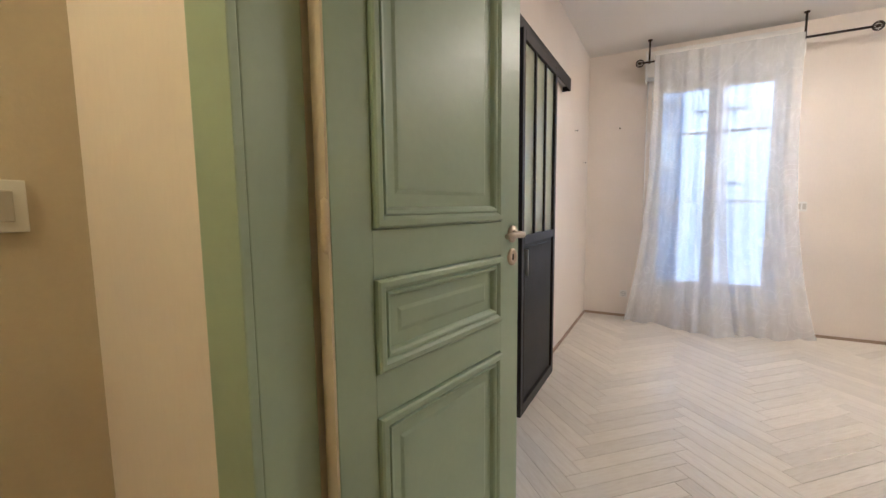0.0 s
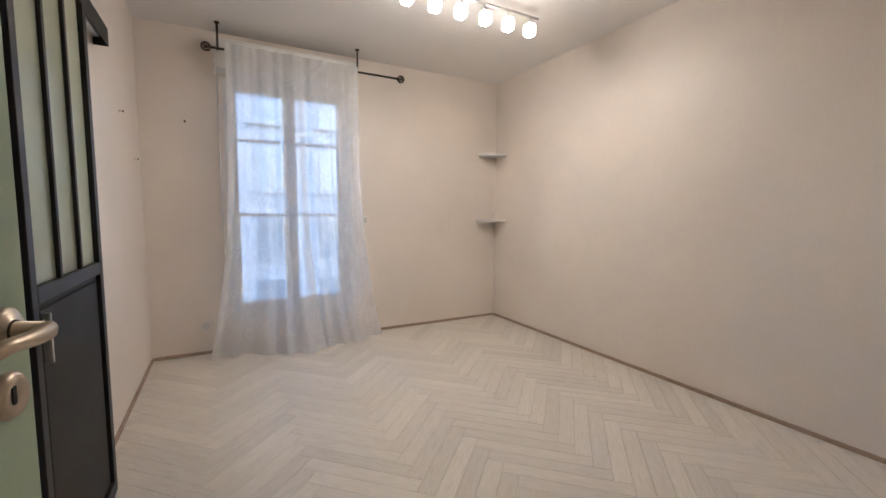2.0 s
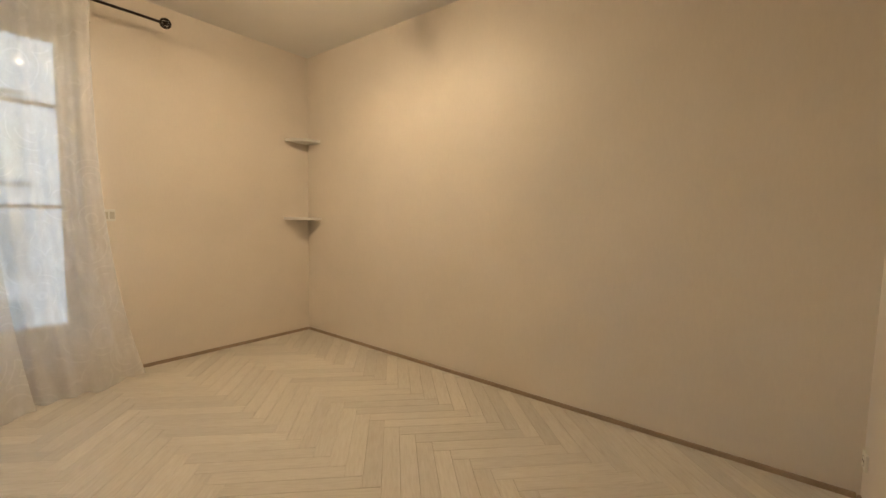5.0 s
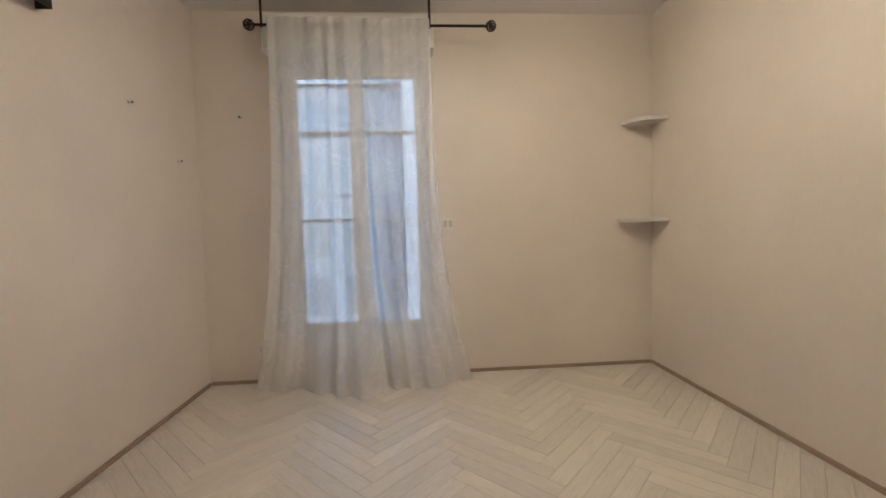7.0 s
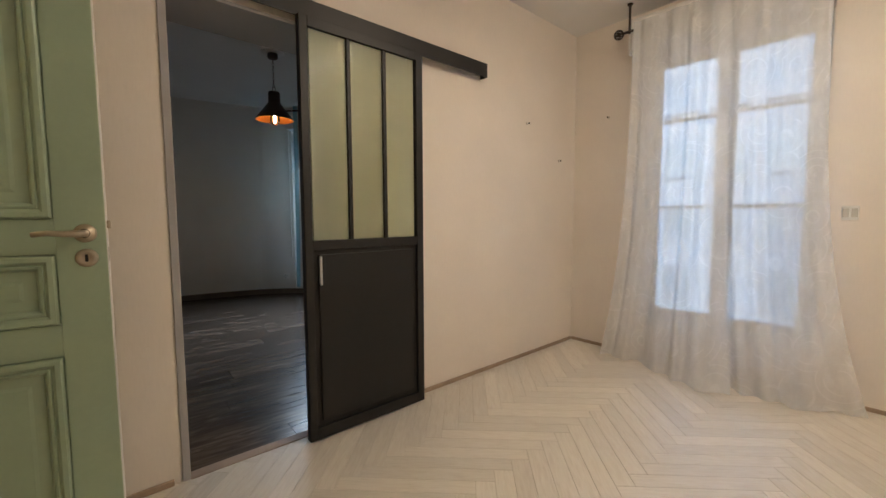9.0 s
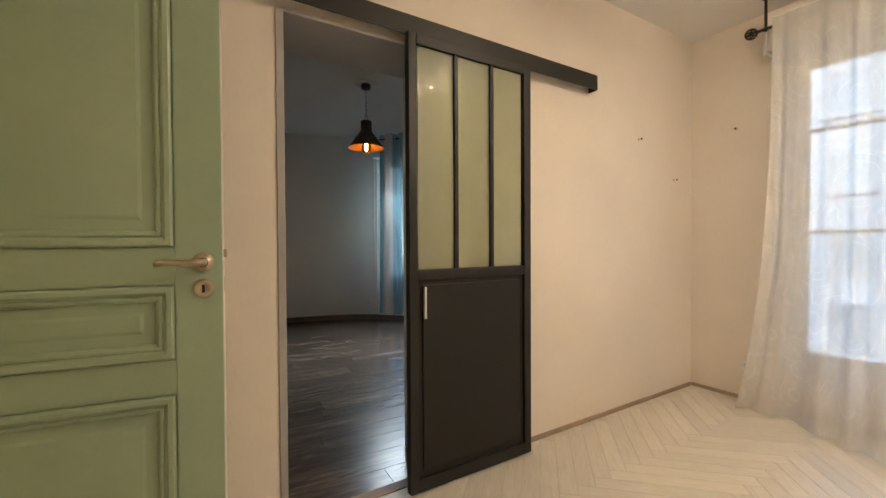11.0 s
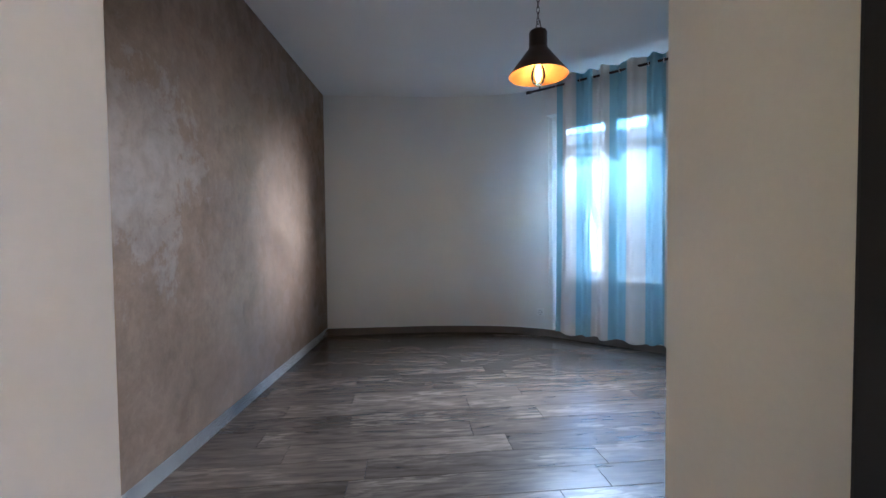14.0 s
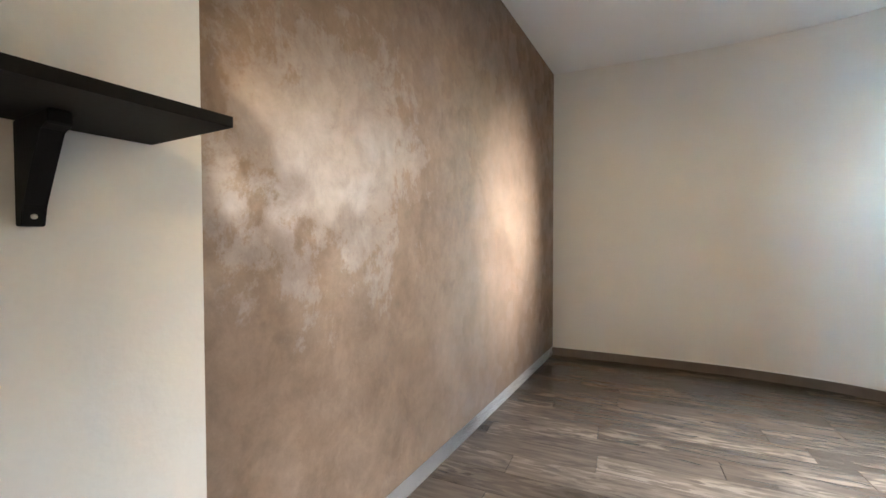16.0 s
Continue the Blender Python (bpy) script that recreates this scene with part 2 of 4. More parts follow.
BARE = mat("bare_edge", (0.75, 0.65, 0.49), 0.6, 0.12, 4.0, 40.0, 0.2)
BLACK = mat("black_steel", (0.008, 0.0075, 0.007), 0.48, 0.15, 4.0, 120.0, 0.12)
BLACKP = mat("black_panel", (0.007, 0.0065, 0.006), 0.6, 0.2, 3.0, 150.0, 0.25)
SHELFBLACK = mat("black_stain", (0.006, 0.0055, 0.005), 0.65, 0.2, 3.0, 150.0, 0.2, 0.0, 0.2)
IRON = mat("wrought_iron", (0.045, 0.032, 0.026), 0.5, 0.2, 9.0, 90.0, 0.3, 0.6)
NICKEL = mat("aged_nickel", (0.50, 0.43, 0.33), 0.38, 0.15, 12.0, 90.0, 0.05, 0.9)
STEEL = mat("brushed_steel", (0.72, 0.72, 0.70), 0.38, 0.06, 10.0, 120.0, 0.05, 0.9)
FRAMEGREY = mat("grey_trim", (0.42, 0.41, 0.41), 0.5, 0.06, 3.0, 60.0, 0.08)
WHITE = mat("white_gloss_paint", (0.78, 0.77, 0.74), 0.40, 0.05, 3.0, 50.0, 0.08)
PVC = mat("white_plastic", (0.80, 0.79, 0.75), 0.4, 0.04, 6.0, 60.0, 0.0)
ROCKER = mat("rocker_plastic", (0.56, 0.53, 0.47), 0.4, 0.05, 6.0, 60.0, 0.0)
DARKHOLE = mat("dark_slot", (0.02, 0.02, 0.02), 0.8, 0.1, 8.0, 60.0, 0.0)
STRIPWOOD = mat("wood_strip", (0.40, 0.30, 0.22), 0.55, 0.18, 6.0, 60.0, 0.2, 0.0, 0.4)
SHELFWHITE = mat("white_shelf", (0.75, 0.74, 0.71), 0.4, 0.05, 5.0, 60.0, 0.08)
HERRING = plank_mat("whitewashed_board", ((0.66, 0.61, 0.535), (0.72, 0.675, 0.60), (0.765, 0.725, 0.655)), 0.40, 0.15, bump=0.1)
GROUT = mat("board_joint", (0.52, 0.45, 0.365), 0.8, 0.15, 6.0, 60.0, 0.1)
VINYL = plank_mat("weathered_board", ((0.072, 0.053, 0.039), (0.110, 0.081, 0.060), (0.150, 0.112, 0.084)), 0.24, 0.45, 4.0, (0.29, 0.225, 0.17), 0.5, 0.02, True)
VINYLGAP = mat("dark_joint", (0.03, 0.026, 0.022), 0.7, 0.1, 6.0, 60.0, 0.0)
SKIRT = mat("dark_skirting", (0.15, 0.12, 0.095), 0.5, 0.2, 5.0, 60.0, 0.1, 0.0, 0.4, (0.2, 1, 4))
VOILE = cloth_mat("white_voile", [(0.3, (0.88, 0.89, 0.90)), (0.7, (0.92, 0.93, 0.94))], 0.44, 0, 0.24, 0.3, 0.12)
STRIPE = cloth_mat("striped_voile", [(0.0, (0.33, 0.55, 0.65)), (0.47, (0.35, 0.57, 0.66)), (0.53, (0.74, 0.71, 0.65)), (1.0, (0.78, 0.75, 0.69))], 0.16, 6.55, 0.06, 0.85)
PANE = glass_mat("clear_glass", (0.97, 0.985, 0.98))
FROST = glass_mat("frosted_glass", (0.86, 0.90, 0.68), True)
CUBEGLOW = glow_mat("lamp_glass", (1.0, 0.75, 0.50), 1.3)
CUBEBULB = glow_mat("lamp_bulb", (1.0, 0.75, 0.50), 19.0)
BULBGLOW = glow_mat("filament_glow", (1.0, 0.78, 0.42), 7.0)
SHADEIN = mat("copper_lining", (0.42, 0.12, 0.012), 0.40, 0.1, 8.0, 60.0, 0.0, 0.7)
SHADEOUT = mat("bronze_shade", (0.06, 0.04, 0.03), 0.4, 0.15, 8.0, 60.0, 0.05, 0.4)
FACADE = mat("far_facade", (0.20, 0.215, 0.24), 0.8, 0.08, 0.3, 6.0, 0.0)
FARGLASS = mat("far_window", (0.12, 0.14, 0.165), 0.2, 0.2, 0.5, 4.0, 0.0)
ROOFGREY = mat("zinc_roof", (0.22, 0.25, 0.29), 0.5, 0.1, 0.6, 6.0, 0.0)
ASPHALT = mat("asphalt", (0.05, 0.05, 0.052), 0.85, 0.2, 0.4, 30.0, 0.2)


# ---- mesh helpers ----
def box(bm, x0, y0, z0, x1, y1, z1, bevel=0.0, m=None):
    r = bmesh.ops.create_cube(bm, size=1.0)
    vs = r["verts"]
    for v in vs:
        v.co = Vector(((x0 + x1) / 2 + v.co.x * (x1 - x0), (y0 + y1) / 2 + v.co.y * (y1 - y0), (z0 + z1) / 2 + v.co.z * (z1 - z0)))
    if bevel:
        es = list({e for v in vs for e in v.link_edges})
        r2 = bmesh.ops.bevel(bm, geom=es, offset=bevel, segments=2, affect='EDGES', profile=0.6)
        vs = list({v for f in r2["faces"] for v in f.verts} | {v for v in vs if v.is_valid})
    if m is not None:
        bmesh.ops.transform(bm, matrix=m, verts=vs)
    return vs


def tube(bm, pts, r, seg=10, closed=False):
    """Round bar along points; r one radius or one per point."""
    pts = [Vector(p) for p in pts]
    rings, n = [], len(pts)
    for i, p in enumerate(pts):
        a = pts[(i - 1) % n] if closed or i else pts[0]
        b = pts[(i + 1) % n] if closed or i < n - 1 else pts[-1]
        q = (b - a).normalized().to_track_quat('Z', 'Y')
        rad = r[i] if isinstance(r, (list, tuple)) else r
        rings.append([bm.verts.new(p + q @ Vector((rad * math.cos(k * math.tau / seg), rad * math.sin(k * math.tau / seg), 0))) for k in range(seg)])
    for i in range(n if closed else n - 1):
        A, B = rings[i], rings[(i + 1) % n]
        for k in range(seg):
            f = bm.faces.new((A[k], A[(k + 1) % seg], B[(k + 1) % seg], B[k]))
            f.smooth = True
    if not closed:
        bm.faces.new(rings[0][::-1])
        bm.faces.new(rings[-1])


def lathe(bm, profile, seg=28, m=None):
    """Turned shape round local z from (radius, height) pairs."""
    rings = []
    for r, z in profile:
        if r < 1e-5:
            rings.append([bm.verts.new((0, 0, z))])
        else:
            rings.append([bm.verts.new((r * math.cos(k * math.tau / seg), r * math.sin(k * math.tau / seg), z)) for k in range(seg)])
    for A, B in zip(rings, rings[1:]):
        for k in range(seg):
            a, b, c, d = A[k % len(A)], A[(k + 1) % seg % len(A)], B[(k + 1) % seg % len(B)], B[k % len(B)]
            vs = list(dict.fromkeys((a, b, c, d)))
            if len(vs) > 2:
                bm.faces.new(vs).smooth = True
    if m is not None:
        bmesh.ops.transform(bm, matrix=m, verts=[v for R in rings for v in R])


def mesh_of(name, bm, material):
    bmesh.ops.recalc_face_normals(bm, faces=bm.faces)
    me = bpy.data.meshes.new(name)
    bm.to_mesh(me)
    bm.free()
    for x in material if isinstance(material, (list, tuple)) else (material,):
        me.materials.append(x)
    return me


def part(name, bm, material, parent=None, label="", m=None):
    ob = new(name, mesh_of(name, bm, material))
    if m is not None:
        ob.matrix_world = m
    if parent is not None:
        ob.parent = parent
    if label:
        ob["label"] = label
    return ob


def thing(name, label, category, m=None, group="", kind=""):
    e = new(name)
    if m is not None:
        e.matrix_world = m
    e.empty_display_size = 0.1
    return tagged(e, label, category, group, kind)


def built(name, boxes, material, label, category, bevel=0.0):
    bm = bmesh.new()
    for b in boxes:
        box(bm, *b, bevel)
    return tagged(part(name, bm, material), label, category, kind="structure")


def prism(bm, pts, z0, z1):
    """Upright solid over a plan outline."""
    lo = [bm.verts.new((x, y, z0)) for x, y in pts]
    hi = [bm.verts.new((x, y, z1)) for x, y in pts]
    n = len(pts)
    for i in range(n):
        bm.faces.new((lo[i], lo[(i + 1) % n], hi[(i + 1) % n], hi[i]))
    bm.faces.new(lo[::-1])
    bm.faces.new(hi)


# ---- plan ----
W, L, H = 3.46, 4.0, 2.75           # white room: width, window wall, ceiling
E0, E1 = -0.28, -0.10               # entry wall
OY0, OY1, OZ = 0.872, 1.600, 2.10    # opening to the brown room
DX0, DX1, DZ = 0.16, 1.02, 2.08     # doorway in the entry wall
WX0, WX1, WZ0, WZ1 = 0.60, 1.70, 0.27, 2.42   # window of the white room

built("wall_west", [(-0.14, E1, 0, 0, OY0, H), (-0.35, OY1, 0, 0, L, H), (-0.35, OY0, OZ, 0, OY1, H), (-0.35, OY0 - 0.03, OZ, -0.14, OY0, H)],
      PLASTER, "cream textured plaster wall with a doorway", "wall")
built("wall_entry", [(-0.43, E0, 0, DX0 - 0.03, E1, H), (DX1 + 0.03, E0, 0, W, E1, H), (DX0 - 0.03, E0, DZ + 0.03, DX1 + 0.03, E1, H)],
      PLASTER, "cream plaster wall with the entry doorway", "wall")
built("wall_east", [(W, E0, 0, W + 0.15, L + 0.3, H)], PLASTER, "long bare cream textured plaster wall", "wall")
built("wall_north", [(-0.33, L, 0, WX0, L + 0.3, H), (WX1, L, 0, W, L + 0.3, H), (WX0, L, WZ1, WX1, L + 0.3, H), (WX0, L, 0, WX1, L + 0.3, WZ0)],
      PLASTER, "cream plaster outer wall with a tall window", "wall")
built("ceiling", [(-0.43, -2.2, H, W + 0.15, L + 0.3, H + 0.15)], CEILING, "flat white painted ceiling", "ceiling")
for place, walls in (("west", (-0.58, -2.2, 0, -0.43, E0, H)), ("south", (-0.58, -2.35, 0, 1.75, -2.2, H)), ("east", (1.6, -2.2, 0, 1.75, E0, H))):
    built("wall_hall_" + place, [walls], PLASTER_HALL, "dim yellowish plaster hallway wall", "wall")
built("floor_hall", [(-0.58, -2.35, -0.1, 1.75, -0.2, -0.004)], STRIPWOOD, "plain hallway floor", "floor")

# brown room
P_BR0, P_BR1 = (-1.03, -0.027), (-4.66, 0.488)
WIN_A, WIN_B = Vector((-4.06, 3.00, 0)), Vector((-3.20, 3.80, 0))
left_pts = [(-4.635, 0.25), (-4.57, 1.2), (-4.52, 1.8), (-4.44, 2.2), (-4.32, 2.6), (-4.16, 2.88), (WIN_A.x, WIN_A.y)]


def eased(pts, n=6):
    """A smooth curve through a row of plan points."""
    p = [Vector(q) for q in pts]
    p = [2 * p[0] - p[1]] + p + [2 * p[-1] - p[-2]]
    line = []
    for a, b, c, d in zip(p, p[1:], p[2:], p[3:]):
        for k in range(n):
            u = k / n
            line.append(tuple(0.5 * (2 * b + (c - a) * u + (2 * a - 5 * b + 4 * c - d) * u * u + (3 * b - a - 3 * c + d) * u ** 3)))
    return line + [tuple(p[-2])]


left_pts = eased(left_pts)
right_pts = [(WIN_B.x, WIN_B.y), (-3.02, 3.94), (-2.75, 4.08), (-2.4, 4.15), (-1.6, 4.17), (-0.33, 4.17)]


def ribbon(pts, out, z0, z1, lift=0.0):
    """Wall strip along a plan line, thickened to its outer side by out."""
    p = [Vector((x, y)) for x, y in pts]
    outer = []
    for i, a in enumerate(p):
        d = (p[min(i + 1, len(p) - 1)] - p[max(i - 1, 0)]).normalized()
        outer.append(a + Vector((-d.y, d.x)) * out)
    bm = bmesh.new()
    prism(bm, [tuple(a) for a in p] + [tuple(a) for a in outer[::-1]], z0, z1)
    return bm


H2 = 2.76
tagged(part("wall_brown_room_back", ribbon(left_pts, 0.3, 0, H2), PLASTER_GREY), "pale curved plaster wall", "wall", kind="structure")
tagged(part("wall_brown_room_front", ribbon(right_pts, 0.3, 0, H2), PLASTER_GREY), "pale curved plaster wall beside the bookcase", "wall", kind="structure")
wd = (WIN_B - WIN_A)
WLEN = wd.length
WM = Matrix.Translation(WIN_A) @ Matrix.Rotation(math.atan2(wd.y, wd.x), 4, 'Z')
W2Z0, W2Z1 = 0.05, 2.42
bm = bmesh.new()
box(bm, 0, 0, W2Z1, WLEN, 0.3, H2)
box(bm, 0, 0, 0, WLEN, 0.3, W2Z0)
tagged(part("wall_brown_room_window", bm, PLASTER_GREY, m=WM), "pale plaster above the corner window", "wall", kind="structure")
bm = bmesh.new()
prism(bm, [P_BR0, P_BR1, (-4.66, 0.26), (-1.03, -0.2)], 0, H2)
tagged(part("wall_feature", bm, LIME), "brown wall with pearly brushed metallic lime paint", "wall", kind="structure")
bm = bmesh.new()
prism(bm, [(-0.14, -0.2), (-0.14, 0.054), (-1.03, 0.18), (-1.03, -0.2)], 0, H2)
tagged(part("wall_stub", bm, PLASTER_GREY), "pale plaster wall return carrying a black shelf", "wall", kind="structure")
built("ceiling_brown_room", [(-5.0, -0.25, H2, -0.43, 4.6, H2 + 0.14)], CEILING, "flat white painted ceiling", "ceiling")

# ---- trims of the white room ----
sk = built("baseboard_white_room", [(0.0, 2.2, 0, 0.014, L - 0.016, 0.026), (0.014, L - 0.014, 0, W - 0.014, L, 0.026), (W - 0.014, E1 + 0.014, 0, W, L - 0.016, 0.026),
                                    (DX1 + 0.12, E1, 0, W - 0.016, E1 + 0.014, 0.026), (0.0, E1, 0, 0.014, OY0 - 0.05, 0.026)], STRIPWOOD,
           "thin brown wooden floor strip along the walls", "baseboard", 0.003)
bm = bmesh.new()
for b in [(-0.005, OY0 - 0.018, 0, 0.008, OY0 + 0.012, OZ), (-0.14, OY0, 0, -0.005, OY0 + 0.012, OZ), (-0.35, OY0, OZ - 0.012, 0.008, OY1, OZ + 0.004)]:
    box(bm, *b, 0.002)
tagged(part("trim_opening", bm, FRAMEGREY), "grey painted lining round the opening", "trim", kind="structure")
built("reveal", [(-0.35, OY1 - 0.012, 0, 0.008, OY1 + 0.01, OZ - 0.013)], PLASTER_GREY, "pale plastered reveal of the opening", "reveal", 0.003)
built("threshold", [(-0.05, OY0 + 0.012, -0.02, 0.012, OY1 - 0.012, 0.004)], STRIPWOOD, "narrow wooden threshold strip", "threshold", 0.002)
bm = bmesh.new()
for b in [(DX0 - 0.03, E0, 0, DX0, E1 - 0.045, DZ), (DX1, E0, 0, DX1 + 0.03, E1, DZ), (DX0, E0, DZ, DX1, E1, DZ + 0.03),
          (DX0 - 0.11, E0 - 0.02, 0, DX0, E0, DZ + 0.1), (DX1, E0 - 0.02, 0, DX1 + 0.11, E0, DZ + 0.1), (DX0, E0 - 0.02, DZ, DX1, E0, DZ + 0.1)]:
    box(bm, *b, 0.003)
frame_ob = tagged(part("door_frame_entry", bm, GREEN), "sage green painted door frame", "door frame", kind="structure")
bm = bmesh.new()
box(bm, DX0 - 0.03, E1 - 0.044, 0, DX0 - 0.012, E1 + 0.004, DZ, 0.002)
part("rebate", bm, BARE, frame_ob, "bare worn wooden rebate")


# ---- windows ----
def casement(name, label, m, width, z0, z1, rails, glass_z0):
    """Two-leaf window in its own frame: x along the wall, y outwards."""
    t = thing(name, label, "window", m, kind="structure")
    y0, y1 = 0.10, 0.16

    def add(n, boxes, material, parent=None, bevel=0.004, tag=""):
        bm = bmesh.new()
        for b in boxes:
            box(bm, *b, bevel)
        o = part(n, bm, material, parent or t, tag)
        return o
    add("window_frame", [(0, y0, z0, 0.045, y1, z1), (width - 0.045, y0, z0, width, y1, z1), (0.045, y0, z1 - 0.05, width - 0.045, y1, z1), (0.045, y0, z0, width - 0.045, y1, z0 + 0.04)], WHITE)
    mid = width / 2
    for a, b in ((0.047, mid - 0.003), (mid + 0.003, width - 0.047)):
        zt, zb = z1 - 0.052, z0 + 0.042
        add("sash", [(a, y0 + 0.008, zb, a + 0.055, y1 - 0.008, zt), (b - 0.055, y0 + 0.008, zb, b, y1 - 0.008, zt),
                     (a + 0.055, y0 + 0.008, zt - 0.055, b - 0.055, y1 - 0.008, zt), (a + 0.055, y0 + 0.008, zb, b - 0.055, y1 - 0.008, glass_z0)], WHITE)
        levels = [glass_z0] + list(rails) + [zt - 0.055]
        for r in rails:
            add("glazing_bar", [(a + 0.055, y0 + 0.015, r - 0.012, b - 0.055, y1 - 0.015, r + 0.012)], WHITE)
        for lo, hi in zip(levels, levels[1:]):
            p = add("pane", [(a + 0.05, y0 + 0.028, lo, b - 0.05, y0 + 0.033, hi)], PANE, None, 0)
            p.visible_shadow = False
    bm = bmesh.new()
    tube(bm, [(mid, y0 - 0.004, z0 + 0.05), (mid, y0 - 0.004, z1 - 0.06)], 0.007, 8)
    part("espagnolette", bm, WHITE, t)
    bm = bmesh.new()
    lathe(bm, [(0, 0.05), (0.014, 0.045), (0.018, 0.03), (0.009, 0.012), (0.012, 0)], 16, pose(mid, y0 - 0.002, 1.07, 90))
    part("knob", bm, STEEL, t, "small metal window knob")
    return t


casement("window_1", "tall white two-leaf window with glazing bars", pose(WX0, L, 0), WX1 - WX0, WZ0, WZ1, (1.22, 1.895), WZ0 + 0.14)
casement("window_2", "tall white two-leaf corner window with glazing bars", WM, WLEN, W2Z0, W2Z1, (1.28, 1.90), 0.65)

sb = thing("shutter_box", "white roller shutter box above the window", "shutter box", pose(0, 0, 0))
bm = bmesh.new()
box(bm, 0.555, L - 0.16, 2.42, 1.745, L, 2.66, 0.012)
part("casing", bm, WHITE, sb)
bm = bmesh.new()
box(bm, 0.54, L - 0.165, 2.40, 0.557, L, 2.67, 0.005)
part("end_cap", bm, PVC, sb)
bm = bmesh.new()
tube(bm, [(0.565, L - 0.03, 2.40), (0.562, L - 0.02, 1.6), (0.57, L - 0.03, 0.62)], 0.006, 8)
part("crank_rod", bm, PVC, sb, "thin white winding rod")
sb2 = thing("shutter_box", "white roller shutter box above the corner window", "shutter box", WM)
bm = bmesh.new()
box(bm, -0.02, -0.14, 2.42, WLEN + 0.02, 0.0, 2.60, 0.015)
part("casing", bm, WHITE, sb2)
bm = bmesh.new()
tube(bm, [(-0.03, -0.03, 2.42), (-0.03, -0.03, 0.55)], 0.006, 8)
part("crank_rod", bm, PVC, sb2, "thin white winding rod")
bm = bmesh.new()
tube(bm, [(WLEN + 0.03, -0.03, 2.42), (WLEN + 0.03, -0.03, 0.6)], 0.006, 8)
part("crank_rod", bm, PVC, sb2, "thin white winding rod")


# ---- curtains ----
def curtain_mesh(name, material, top_a, top_b, hem, z_top, z_bot, folds, depth, seed, cols=220, rows=44, heading=0.25):
    """Hanging cloth from a straight top to a hem(u) -> (x, y); the folds open towards the hem."""
    rnd = random.Random(seed)
    ph = [rnd.uniform(0, 6.28) for _ in range(6)]
    amp = [rnd.uniform(0.6, 1.3) for _ in range(6)]
    bm = bmesh.new()
    uv = bm.loops.layers.uv.new("cloth")
    a, b = Vector(top_a), Vector(top_b)
    n = Vector((b.y - a.y, a.x - b.x)).normalized()
    grid = []
    for j in range(rows + 1):
        v = j / rows
        line = []
        for i in range(cols + 1):
            u = i / cols
            w = u * math.tau * folds
            wave = math.sin(w + ph[0] + 1.3 * math.sin(w * 0.31 + ph[1]) + 0.5 * v * math.sin(w * 0.17 + ph[2])) * amp[0]
            wave += 0.5 * math.sin(w * 0.53 + ph[3] + 0.8 * v) * amp[1] + 0.25 * math.sin(w * 2.1 + ph[4]) * (1 - 0.6 * v)
            top = a.lerp(b, u)
            low = Vector(hem(u))
            k = v ** 3.0
            p = top.lerp(low, k) + n * wave * depth * (heading + (1 - heading) * min(1, v * 1.6))
            zb = z_bot(u) if callable(z_bot) else z_bot
            line.append(bm.verts.new((p.x, p.y, z_top + (zb - z_top) * v)))
        grid.append(line)
    for j in range(rows):
        for i in range(cols):
            f = bm.faces.new((grid[j][i], grid[j][i + 1], grid[j + 1][i + 1], grid[j + 1][i]))
            f.smooth = True
            for loop, (uu, vv) in zip(f.loops, ((i, j), (i + 1, j), (i + 1, j + 1), (i, j + 1))):
                loop[uv].uv = (uu / cols, vv / rows)
    me = bpy.data.meshes.new(name)
    bm.to_mesh(me)
    bm.free()
    me.materials.append(material)
    return new(name, me)


def hem_panel(stops):
    """Plan line of a hem, eased through a few places along it."""
    line = eased(stops, 12)

    def at(u):
        k = min(u, 0.9999) * (len(line) - 1)
        p, q = Vector(line[int(k)]), Vector(line[int(k) + 1])
        return tuple(p.lerp(q, k - int(k)))
    return at


def worn_hem(u):
    return 0.010 + 0.007 * math.sin(u * 17 + 1) + 0.004 * math.sin(u * 41)


tagged(curtain_mesh("voile_curtain", VOILE, (0.625, 3.740), (1.225, 3.740), hem_panel([(0.43, 3.76), (0.58, 3.79), (0.72, 3.79), (0.95, 3.66), (1.14, 3.58), (1.36, 3.60)]), 2.585, worn_hem, 4.5, 0.026, 4, 150),
       "sheer white embroidered voile curtain pooling on the floor", "curtain", group="window voiles")
tagged(curtain_mesh("voile_curtain", VOILE, (1.17, 3.750), (1.715, 3.750), hem_panel([(1.27, 3.76), (1.42, 3.72), (1.61, 3.69), (1.80, 3.77), (1.97, 3.86)]), 2.585, worn_hem, 4.2, 0.026, 11, 150),
       "sheer white embroidered voile curtain overlapping its neighbour", "curtain", group="window voiles")

ROD_A, ROD_B = Vector((-3.79, 2.655)), Vector((-2.63, 3.755))


def hem_two(u):
    p = Vector((-3.605, 2.815)).lerp(Vector((-2.885, 3.515)), u)
    return (p.x, p.y)


rd = (ROD_B - ROD_A)
tagged(curtain_mesh("striped_curtain", STRIPE, hem_two(0.02), hem_two(1.0), hem_two, 2.67, lambda u: 0.165 + 0.008 * math.sin(u * 22), 5.5, 0.035, 9, heading=1.0),
       "sheer eyelet curtain with pale blue and cream stripes", "curtain")


